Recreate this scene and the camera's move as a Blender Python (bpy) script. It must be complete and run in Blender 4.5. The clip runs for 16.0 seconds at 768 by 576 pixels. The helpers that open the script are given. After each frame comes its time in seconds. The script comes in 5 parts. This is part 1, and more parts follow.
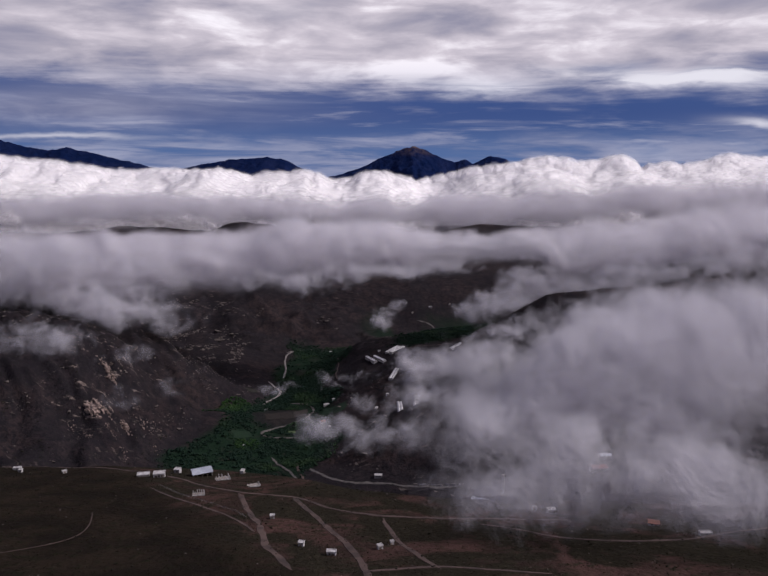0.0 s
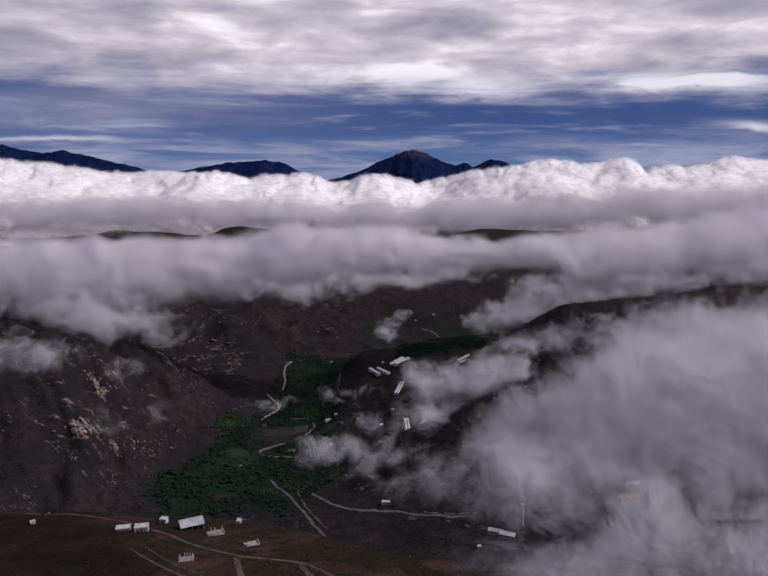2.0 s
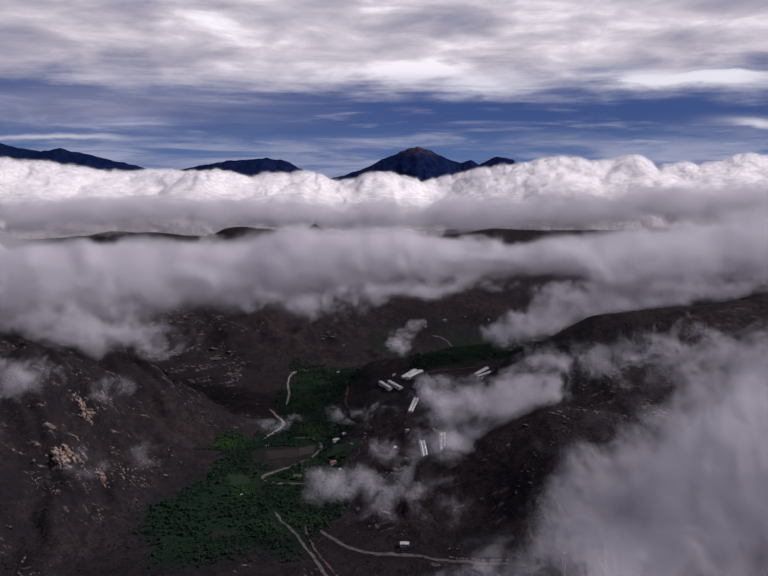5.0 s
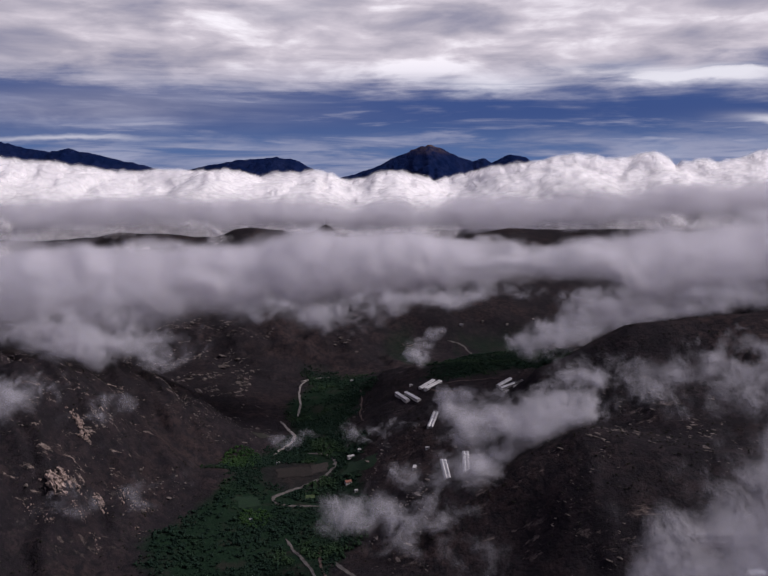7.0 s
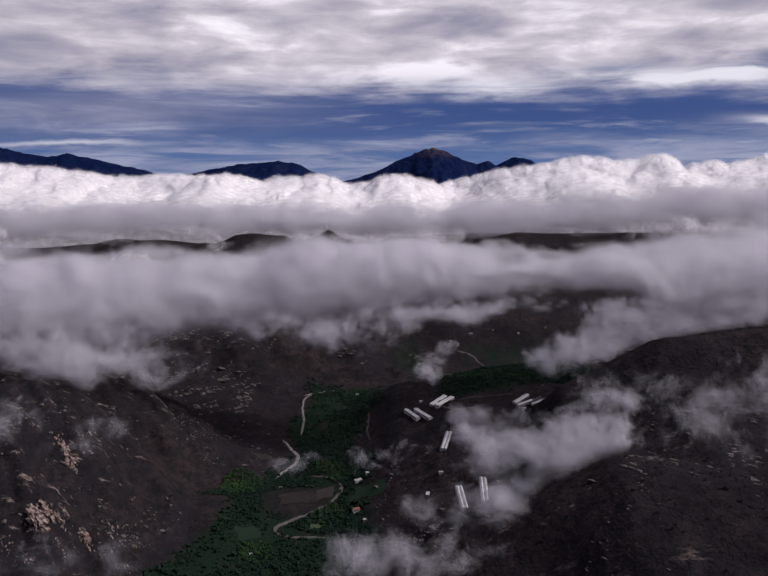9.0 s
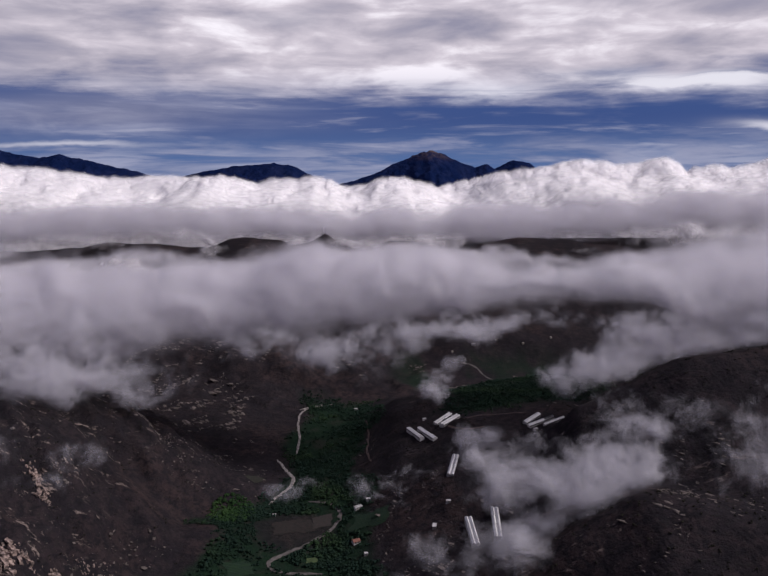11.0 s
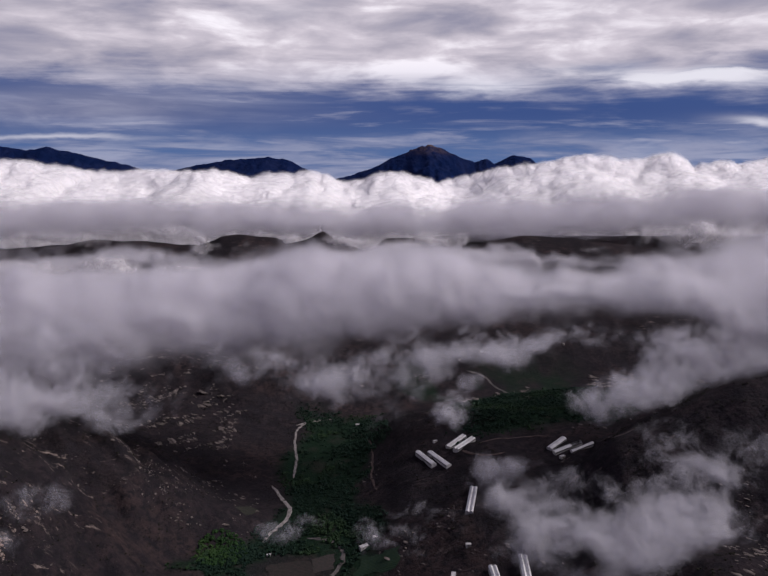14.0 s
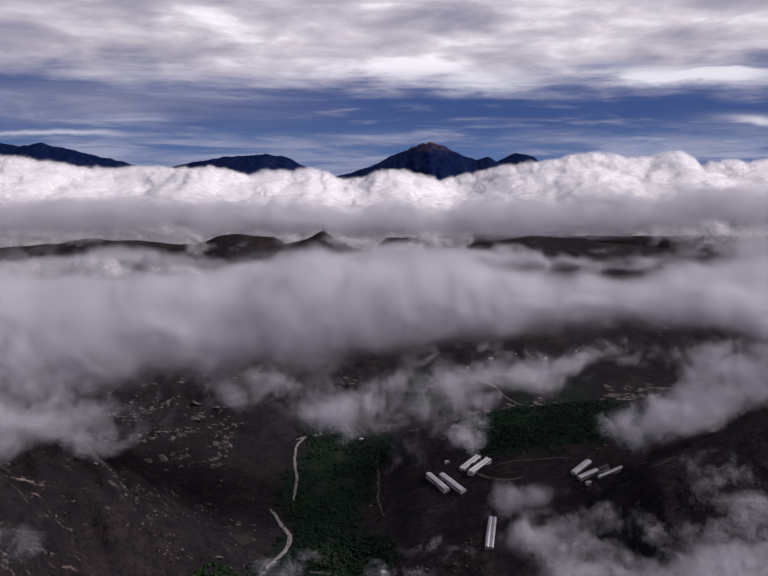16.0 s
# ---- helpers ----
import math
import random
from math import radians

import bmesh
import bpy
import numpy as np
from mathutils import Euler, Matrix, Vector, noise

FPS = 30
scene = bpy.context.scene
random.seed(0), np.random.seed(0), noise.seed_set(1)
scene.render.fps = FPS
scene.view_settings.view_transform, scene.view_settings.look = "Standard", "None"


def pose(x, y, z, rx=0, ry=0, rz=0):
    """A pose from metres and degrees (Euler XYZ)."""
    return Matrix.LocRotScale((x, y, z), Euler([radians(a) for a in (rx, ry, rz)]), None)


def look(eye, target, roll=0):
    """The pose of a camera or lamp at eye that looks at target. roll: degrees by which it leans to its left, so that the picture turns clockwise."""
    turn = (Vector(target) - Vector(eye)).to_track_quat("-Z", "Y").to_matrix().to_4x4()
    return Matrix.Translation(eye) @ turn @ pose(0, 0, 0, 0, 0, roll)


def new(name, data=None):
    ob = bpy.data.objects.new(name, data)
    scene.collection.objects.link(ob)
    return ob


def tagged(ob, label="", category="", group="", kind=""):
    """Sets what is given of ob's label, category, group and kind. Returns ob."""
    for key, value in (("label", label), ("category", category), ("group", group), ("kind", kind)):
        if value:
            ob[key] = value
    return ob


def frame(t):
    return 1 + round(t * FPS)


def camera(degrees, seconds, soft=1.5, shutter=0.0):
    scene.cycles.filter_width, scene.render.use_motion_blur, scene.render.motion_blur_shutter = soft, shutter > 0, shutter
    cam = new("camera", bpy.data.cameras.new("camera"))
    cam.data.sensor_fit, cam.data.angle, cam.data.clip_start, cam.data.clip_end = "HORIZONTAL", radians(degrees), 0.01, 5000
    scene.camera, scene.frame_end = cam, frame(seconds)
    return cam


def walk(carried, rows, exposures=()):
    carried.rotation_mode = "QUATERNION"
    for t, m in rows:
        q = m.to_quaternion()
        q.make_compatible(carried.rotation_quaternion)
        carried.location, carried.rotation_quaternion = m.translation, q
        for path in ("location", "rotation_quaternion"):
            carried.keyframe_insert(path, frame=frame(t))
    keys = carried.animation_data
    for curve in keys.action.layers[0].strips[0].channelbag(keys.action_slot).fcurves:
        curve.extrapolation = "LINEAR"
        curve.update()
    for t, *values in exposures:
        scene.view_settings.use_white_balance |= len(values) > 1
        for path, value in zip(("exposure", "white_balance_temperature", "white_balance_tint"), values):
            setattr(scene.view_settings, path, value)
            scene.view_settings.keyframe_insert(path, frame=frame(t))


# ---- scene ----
cam = camera(60.0, 16.0)
# seconds, place in metres, pitch, roll, yaw in degrees
PATH = [
    (0, -0.0, 0.0, 440.0, -10.86, 0.20, -0.77),
    (0.5, -3.0, 15.1, 439.4, -10.78, 0.20, -0.79),
    (1, -5.5, 29.7, 439.3, -10.71, 0.23, -0.83),
    (1.5, -8.0, 43.4, 439.2, -10.65, 0.26, -0.89),
    (2, -10.6, 57.3, 439.4, -10.59, 0.24, -0.96),
    (2.5, -13.1, 70.8, 440.0, -10.58, 0.26, -0.99),
    (3, -15.8, 84.4, 440.2, -10.57, 0.28, -1.03),
    (3.5, -18.3, 98.8, 440.3, -10.59, 0.29, -1.06),
    (6, -30.0, 175.3, 440.1, -10.92, -0.04, -0.39),
    (6.5, -32.3, 190.8, 440.3, -10.94, -0.09, -0.13),
    (7, -35.3, 206.7, 440.2, -10.91, -0.21, 0.05),
    (7.5, -37.8, 222.4, 440.1, -10.88, -0.32, 0.14),
    (8, -39.6, 238.1, 439.9, -10.81, -0.39, 0.25),
    (8.5, -41.7, 253.4, 440.1, -10.72, -0.44, 0.28),
    (9, -44.2, 268.3, 440.1, -10.63, -0.52, 0.24),
    (11.5, -56.0, 348.0, 440.1, -10.40, -0.20, -0.29),
    (12, -58.8, 364.4, 440.1, -10.47, -0.19, -0.40),
    (12.5, -61.4, 380.8, 440.2, -10.57, -0.08, -0.48),
    (13, -64.0, 396.6, 440.0, -10.66, -0.07, -0.56),
    (13.5, -66.8, 413.3, 440.1, -10.76, -0.02, -0.61),
    (14, -69.9, 430.6, 440.0, -10.87, 0.03, -0.66),
    (14.5, -72.8, 447.9, 440.0, -10.96, 0.09, -0.73),
    (15, -75.9, 465.3, 439.9, -11.00, 0.17, -0.77),
    (15.5, -79.0, 482.8, 439.9, -11.06, 0.14, -0.84),
    (16, -82.1, 500.0, 439.8, -11.08, 0.24, -0.86),
]
walk(cam, [(t, pose(x, y, z) @ pose(0, 0, 0, 0, 0, yaw) @ pose(0, 0, 0, 90 + pitch) @ pose(0, 0, 0, 0, 0, roll))
           for t, x, y, z, pitch, roll, yaw in PATH],
     [(0, 0.0, 6140, 13), (16, 0.0, 6140, 13)])

# ---- sky and sun ----
SUN_UP, SUN_TURN = 42.0, 92.0   # degrees above the horizon; compass turn from +y towards +x


class Net:
    """Short hand for building node trees."""

    def __init__(self, tree):
        self.tree = tree
        tree.nodes.clear()

    def add(self, kind):
        return self.tree.nodes.new(kind)

    def link(self, a, b):
        self.tree.links.new(a, b)

    def put(self, socket, value):
        if isinstance(value, bpy.types.NodeSocket):
            self.link(value, socket)
        else:
            socket.default_value = value

    def math(self, op, a, b=0.0, c=0.0, clamp=False):
        node = self.add("ShaderNodeMath")
        node.operation, node.use_clamp = op, clamp
        for socket, value in zip(node.inputs, (a, b, c)):
            self.put(socket, value)
        return node.outputs[0]

    def mix(self, fac, a, b, mode="MIX"):
        node = self.add("ShaderNodeMix")
        node.data_type, node.blend_type = "RGBA", mode
        self.put(node.inputs[0], fac)
        for socket, value in ((node.inputs[6], a), (node.inputs[7], b)):
            self.put(socket, (*value, 1.0) if isinstance(value, tuple) and len(value) == 3 else value)
        return node.outputs[2]

    def noise(self, vector, scale, detail=4.0, rough=0.55, warp=0.0):
        node = self.add("ShaderNodeTexNoise")
        self.link(vector, node.inputs["Vector"])
        node.inputs["Scale"].default_value = scale
        node.inputs["Detail"].default_value = detail
        node.inputs["Roughness"].default_value = rough
        node.inputs["Distortion"].default_value = warp
        return node.outputs["Fac"]

    def remap(self, value, lo, hi, out_lo=0.0, out_hi=1.0):
        node = self.add("ShaderNodeMapRange")
        node.interpolation_type = "SMOOTHSTEP"
        for socket, v in zip(node.inputs, (value, lo, hi, out_lo, out_hi)):
            self.put(socket, v)
        return node.outputs[0]

    def ramp(self, value, stops):
        node = self.add("ShaderNodeValToRGB")
        self.link(value, node.inputs[0])
        band = node.color_ramp
        while len(band.elements) < len(stops):
            band.elements.new(0.5)
        for el, (at, colour) in zip(band.elements, stops):
            el.position, el.color = at, (*colour, 1.0)
        return node.outputs[0]


def make_world():
    world = bpy.data.worlds.new("sky")
    scene.world = world
    world.use_nodes = True
    n = Net(world.node_tree)
    way = n.add("ShaderNodeTexCoord").outputs["Generated"]
    split = n.add("ShaderNodeSeparateXYZ")
    n.link(way, split.inputs[0])
    x, y, z = split.outputs
    sky = n.add("ShaderNodeTexSky")
    sky.sky_type, sky.sun_disc = "NISHITA", False
    sky.sun_elevation, sky.sun_rotation = radians(SUN_UP), radians(SUN_TURN)
    # the cloud deck overhead, drawn out into layers towards the horizon
    lane = n.add("ShaderNodeCombineXYZ")
    n.link(n.math("MULTIPLY", x, 3.0), lane.inputs[0])
    n.link(n.math("MULTIPLY", y, 3.0), lane.inputs[1])
    n.link(n.math("MULTIPLY", z, 34.0), lane.inputs[2])
    swell = n.add("ShaderNodeCombineXYZ")
    n.link(n.math("MULTIPLY", x, 4.0), swell.inputs[0])
    n.link(n.math("MULTIPLY", y, 4.0), swell.inputs[1])
    n.link(n.math("MULTIPLY", z, 15.0), swell.inputs[2])
    big = n.noise(swell.outputs[0], 0.8, 3.0, 0.5, 0.2)
    fine = n.noise(swell.outputs[0], 2.2, 8.0, 0.53, 0.3)
    streak = n.noise(lane.outputs[0], 1.3, 7.0, 0.58, 0.4)
    # a clear lane lies low over the horizon, the deck is closed above
    edge = n.math("ADD", z, n.math("MULTIPLY", n.math("SUBTRACT", streak, 0.5), 0.11))
    edge = n.math("ADD", edge, n.math("MULTIPLY", n.math("SUBTRACT", fine, 0.5), 0.085))
    cover = n.math("MAXIMUM", n.remap(edge, 0.060, 0.128), n.remap(z, 0.105, 0.15))
    low = n.math("MULTIPLY", n.remap(edge, 0.050, 0.018), 0.6)
    wisps = n.math("MULTIPLY", n.remap(streak, 0.50, 0.70), 0.6)
    cover = n.math("MAXIMUM", cover, n.math("MAXIMUM", n.math("MULTIPLY", low, n.remap(streak, 0.38, 0.6)), wisps))
    # single streaks and heaps of the deck: bearing, height, half width, half height, strength
    ahead = n.math("MAXIMUM", y, 0.05)
    u, v = n.math("DIVIDE", x, ahead), n.math("DIVIDE", z, ahead)
    u = n.math("ADD", u, n.math("MULTIPLY", n.math("SUBTRACT", fine, 0.5), 0.22))
    v = n.math("ADD", v, n.math("MULTIPLY", n.math("SUBTRACT", fine, 0.5), 0.035))

    def heap(cu, cv, ru, rv, strength):
        a = n.math("POWER", n.math("DIVIDE", n.math("SUBTRACT", u, cu), ru), 2.0)
        b = n.math("POWER", n.math("DIVIDE", n.math("SUBTRACT", v, cv), rv), 2.0)
        return n.math("MULTIPLY", n.math("EXPONENT", n.math("MULTIPLY", n.math("ADD", a, b), -1.0)), strength)

    grey = heap(-0.40, 0.080, 0.26, 0.030, 0.75)
    shine = 0.0
    for one in ((0.46, 0.118, 0.13, 0.011, 1.5), (0.15, 0.104, 0.07, 0.010, 0.9), (0.56, 0.055, 0.08, 0.010, 0.9), (-0.47, 0.033, 0.15, 0.006, 0.8), (-0.36, 0.150, 0.16, 0.03, 0.12), (0.40, 0.215, 0.18, 0.03, 0.3), (0.04, 0.178, 0.13, 0.035, -0.6), (-0.50, 0.19, 0.20, 0.07, -0.9), (0.52, 0.21, 0.16, 0.05, -0.7), (-0.20, 0.200, 0.20, 0.02, 0.25), (0.30, 0.128, 0.10, 0.010, 0.4)):
        shine = n.math("ADD", heap(*one), shine)
    shine = n.math("MULTIPLY", shine, n.remap(y, 0.1, 0.4))
    cover = n.math("MAXIMUM", cover, n.math("MULTIPLY", n.math("MAXIMUM", grey, shine), n.remap(y, 0.1, 0.4)))
    blue = n.mix(n.remap(z, 0.0, 0.07), (0.080, 0.15, 0.34), (0.026, 0.062, 0.225))
    clear = n.add("ShaderNodeVectorMath")
    clear.operation = "SCALE"
    n.link(sky.outputs[0], clear.inputs[0])
    clear.inputs["Scale"].default_value = 0.05
    blue = n.mix(0.12, blue, clear.outputs[0])
    bright = n.math("ADD", n.math("MULTIPLY", fine, 0.50), n.math("ADD", n.math("MULTIPLY", big, 0.42), n.math("MULTIPLY", streak, 0.08)))
    bright = n.math("ADD", bright, n.math("MULTIPLY", shine, 0.085))
    white = n.ramp(bright, [(0.36, (0.31, 0.295, 0.37)), (0.45, (0.455, 0.415, 0.465)), (0.53, (0.65, 0.585, 0.62)), (0.61, (1.0, 0.93, 0.94))])
    # the deck is thicker and darker overhead
    white = n.mix(n.remap(z, 0.2, 0.5), white, (0.20, 0.195, 0.27))
    # low over the horizon the deck is a thin blue-grey, but for its lit streaks
    far_off = n.math("MULTIPLY", n.remap(z, 0.150, 0.075), 0.72)
    white = n.mix(far_off, white, n.mix(n.remap(streak, 0.40, 0.62), (0.125, 0.150, 0.265), (0.36, 0.37, 0.48)))
    white = n.mix(n.math("MULTIPLY", shine, 0.75, clamp=True), white, (0.80, 0.77, 0.80))
    both = n.mix(cover, blue, white)
    back = n.add("ShaderNodeBackground")
    n.link(both, back.inputs["Color"])
    back.inputs["Strength"].default_value = 1.0
    out = n.add("ShaderNodeOutputWorld")
    n.link(back.outputs[0], out.inputs["Surface"])


make_world()

sun = new("sun", bpy.data.lights.new("sun", "SUN"))
sun.data.energy, sun.data.angle, sun.data.color = 3.6, radians(14), (1.0, 0.93, 0.86)
aim = Vector((math.sin(radians(SUN_TURN)) * math.cos(radians(SUN_UP)), math.cos(radians(SUN_TURN)) * math.cos(radians(SUN_UP)), math.sin(radians(SUN_UP))))
sun.matrix_world = look(aim * 100, (0, 0, 0))
scene.cycles.transparent_max_bounces = 96


# ---- number fields ----
def hashed(ix, iy, iz, seed):
    h = (ix * 374761393 + iy * 668265263 + iz * 2147483647 + seed * 1274126177) & 0xFFFFFFFF
    h = ((h ^ (h >> 13)) * 1274126177) & 0xFFFFFFFF
    return ((h ^ (h >> 16)) & 0xFFFF) / 65535.0


def field(x, y, z=0.0, seed=0):
    """Smooth value noise, 0 to 1."""
    x, y, z = np.broadcast_arrays(np.asarray(x, float), np.asarray(y, float), np.asarray(z, float))
    fx, fy, fz = np.floor(x), np.floor(y), np.floor(z)
    ix, iy, iz = fx.astype(np.int64), fy.astype(np.int64), fz.astype(np.int64)
    u, v, w = x - fx, y - fy, z - fz
    u, v, w = (a * a * a * (a * (a * 6 - 15) + 10) for a in (u, v, w))
    total = 0.0
    for dz in (0, 1):
        for dy in (0, 1):
            for dx in (0, 1):
                k = (u if dx else 1 - u) * (v if dy else 1 - v) * (w if dz else 1 - w)
                total = total + k * hashed(ix + dx, iy + dy, iz + dz, seed)
        if not np.any(w):
            break
    return total


def fbm(x, y, z=0.0, octaves=4, seed=0, gain=0.5):
    total, amp, most = 0.0, 1.0, 0.0
    for k in range(octaves):
        total = total + amp * field(x * 2**k + 17.3 * k, y * 2**k - 9.1 * k, np.asarray(z) * 2**k, seed + k)
        most += amp
        amp *= gain
    return total / most


def step(lo, hi, v):
    t = np.clip((v - lo) / (hi - lo), 0, 1)
    return t * t * (3 - 2 * t)


# ---- the lie of the land ----
def near_line(x, y, line):
    """Distance to a line of (x, y, z) corners and the height of its nearest point."""
    best, high = np.full(np.shape(x), 1e9), np.zeros(np.shape(x))
    for (ax, ay, az), (bx, by, bz) in zip(line, line[1:]):
        dx, dy = bx - ax, by - ay
        k = np.clip(((x - ax) * dx + (y - ay) * dy) / (dx * dx + dy * dy), 0, 1)
        d = np.hypot(x - ax - k * dx, y - ay - k * dy)
        z = az + k * (bz - az)
        high = np.where(d < best, z, high)
        best = np.minimum(best, d)
    return best, high


def soft_max(a, b, k):
    h = np.clip(0.5 + 0.5 * (a - b) / k, 0, 1)
    return b + (a - b) * h + k * h * (1 - h)


RIVER = [(60, 640, 72), (-40, 730, 62), (-130, 860, 28), (-120, 1000, 18), (-190, 1180, 10), (-192, 1300, 6), (-188, 1490, 2), (-60, 1580, 0), (160, 1640, 10), (700, 1750, 30)]
# crest lines and the fall of their flanks
RIDGES = [
    ([(-1300, 1080, 285), (-800, 1000, 240), (-563, 985, 216), (-476, 980, 204), (-420, 980, 178), (-384, 980, 154), (-345, 985, 118), (-265, 1000, 45)], 0.40),
    ([(-1000, 1260, 290), (-700, 1190, 225), (-446, 1145, 158), (-340, 1145, 108), (-262, 1150, 38)], 0.56),
    ([(1300, 1150, 330), (700, 1090, 262), (423, 1030, 246), (336, 1026, 236), (272, 1026, 229), (213, 1030, 200), (160, 1036, 172), (100, 1055, 105)], 0.55),
    ([(1500, 1400, 300), (900, 1290, 230), (691, 1250, 212), (605, 1250, 222), (549, 1255, 208), (440, 1300, 120)], 0.5),
    ([(420, 730, 190), (260, 790, 172), (172, 829, 178), (150, 829, 176), (105, 829, 147), (55, 829, 115), (5, 826, 92), (-50, 815, 50)], 0.52),
    ([(-1500, 2050, 190), (-800, 1900, 160), (-400, 1900, 156), (-150, 2020, 150), (100, 2280, 150), (500, 2450, 140), (1500, 2500, 160)], 0.38),
    ([(-1900, 2640, 150), (-1180, 2600, 160), (-980, 2580, 190), (-820, 2575, 183), (-640, 2575, 168), (-565, 2575, 198), (-480, 2575, 206), (-405, 2575, 196), (-360, 2575, 175), (-300, 2575, 190), (-250, 2575, 213), (-215, 2575, 190), (-120, 2600, 150)], 0.42),
    ([(200, 2660, 125), (285, 2650, 172), (420, 2650, 192), (590, 2640, 184), (760, 2600, 165), (900, 2580, 130), (1500, 2700, 110)], 0.36),
]


def plateau_edge(x):
    return 322 + 98 * step(62, -130, x) + 25 * (fbm(x / 90, 3.3, octaves=3, seed=5) - 0.5)


def land(x, y):
    x, y = np.asarray(x, float), np.asarray(y, float)
    wx = x + 46 * (fbm(x / 160, y / 160, octaves=3, seed=11) - 0.5)
    wy = y + 46 * (fbm(x / 160, y / 160, octaves=3, seed=23) - 0.5)
    d, floor = near_line(wx, wy, RIVER)
    z = floor + 82 * (1 - np.exp(-(np.maximum(d - 25, 0) / 190) ** 1.6)) * step(-130, -25, x) + 16 * (1 - np.exp(-(d / 120) ** 2))
    for n, (line, fall) in enumerate(RIDGES):
        d, crest = near_line(wx, wy, line)
        gully = 0.75 + 0.5 * fbm(x / 85, y / 85, octaves=3, seed=31 + n)
        z = soft_max(z, crest - fall * gully * (np.sqrt(d * d + 18**2) - 18), 14)
    bench = 361.5 - 0.3 * y + 7 * (fbm(x / 120, y / 120, octaves=3, seed=3) - 0.5)
    over = np.maximum(y - plateau_edge(x), 0)
    bench = np.minimum(bench, 385) - 0.62 * (np.sqrt(over * over + 64) - 8)
    z = soft_max(z, bench, 10)
    # gullies that run down the rocky western slope
    cut = np.abs(2 * fbm((0.72 * x + 0.69 * y) / 36, (0.69 * x - 0.72 * y) / 190, octaves=3, seed=83) - 1)
    z = z - 12 * (0.35 - np.minimum(cut, 0.35)) / 0.35 * step(-230, -300, x) * step(40, 80, z) * step(620, 760, y) * step(1500, 1300, y)
    rough = fbm(x / 60, y / 60, octaves=3, seed=77, gain=0.5) - 0.5
    steep = step(10, 60, z)
    return z + rough * (2.5 + 7 * steep * step(330, 520, y))


def spread(lo, hi, fine_lo, fine_hi, cell, grow):
    """Grid lines, close together between fine_lo and fine_hi and wider beyond."""
    mid = list(np.arange(fine_lo, fine_hi, cell))
    c, a = cell, mid[0]
    left = []
    while a > lo:
        c *= grow
        a -= c
        left.append(a)
    c, b = cell, mid[-1]
    right = []
    while b < hi:
        c *= grow
        b += c
        right.append(b)
    return np.array(left[::-1] + mid + right)


def sheet_mesh(name, xs, ys, zs, keep=None):
    """A mesh over a grid; keep: the faces that stay. Returns the mesh and the kept corners' numbers."""
    nx, ny = len(xs), len(ys)
    gx, gy = np.meshgrid(xs, ys)
    verts = np.stack([gx, gy, zs], -1).reshape(-1, 3)
    i = np.arange(nx * ny).reshape(ny, nx)
    quads = np.stack([i[:-1, :-1], i[:-1, 1:], i[1:, 1:], i[1:, :-1]], -1).reshape(-1, 4)
    if keep is not None:
        quads = quads[keep.reshape(-1)]
    return verts, quads


def mesh_from(name, verts, quads, smooth=True):
    used = np.unique(quads)
    renum = np.full(len(verts), -1)
    renum[used] = np.arange(len(used))
    me = bpy.data.meshes.new(name)
    k = quads.shape[1]
    me.vertices.add(len(used))
    me.vertices.foreach_set("co", verts[used].astype(np.float32).ravel())
    me.loops.add(quads.size)
    me.loops.foreach_set("vertex_index", renum[quads].astype(np.int32).ravel())
    me.polygons.add(len(quads))
    me.polygons.foreach_set("loop_start", np.arange(0, quads.size, k, dtype=np.int32))
    me.polygons.foreach_set("use_smooth", np.full(len(quads), smooth))
    me.update(calc_edges=True)
    return me, used


def attach(me, name, values):
    me.attributes.new(name, "FLOAT", "POINT").data.foreach_set("value", np.asarray(values, np.float32))


# a coarse copy of the land's heights, for quick look-ups
LOOK_X, LOOK_Y = np.arange(-2000, 2001, 8.0), np.arange(0, 3201, 8.0)
LOOK_Z = land(*np.meshgrid(LOOK_X, LOOK_Y))


def ground_at(x, y):
    u = np.clip((np.asarray(x, float) - LOOK_X[0]) / 8, 0, len(LOOK_X) - 1.001)
    v = np.clip((np.asarray(y, float) - LOOK_Y[0]) / 8, 0, len(LOOK_Y) - 1.001)
    i, j = u.astype(int), v.astype(int)
    u, v = u - i, v - j
    return (LOOK_Z[j, i] * (1 - u) + LOOK_Z[j, i + 1] * u) * (1 - v) + (LOOK_Z[j + 1, i] * (1 - u) + LOOK_Z[j + 1, i + 1] * u) * v


# ---- materials ----
def material(name):
    m = bpy.data.materials.new(name)
    m.use_nodes = True
    n = Net(m.node_tree)
    out = n.add("ShaderNodeOutputMaterial")
    return m, n, out


def place(n):
    return n.add("ShaderNodeNewGeometry").outputs["Position"]


def masked(n, name):
    node = n.add("ShaderNodeAttribute")
    node.attribute_name = name
    return node.outputs["Fac"]


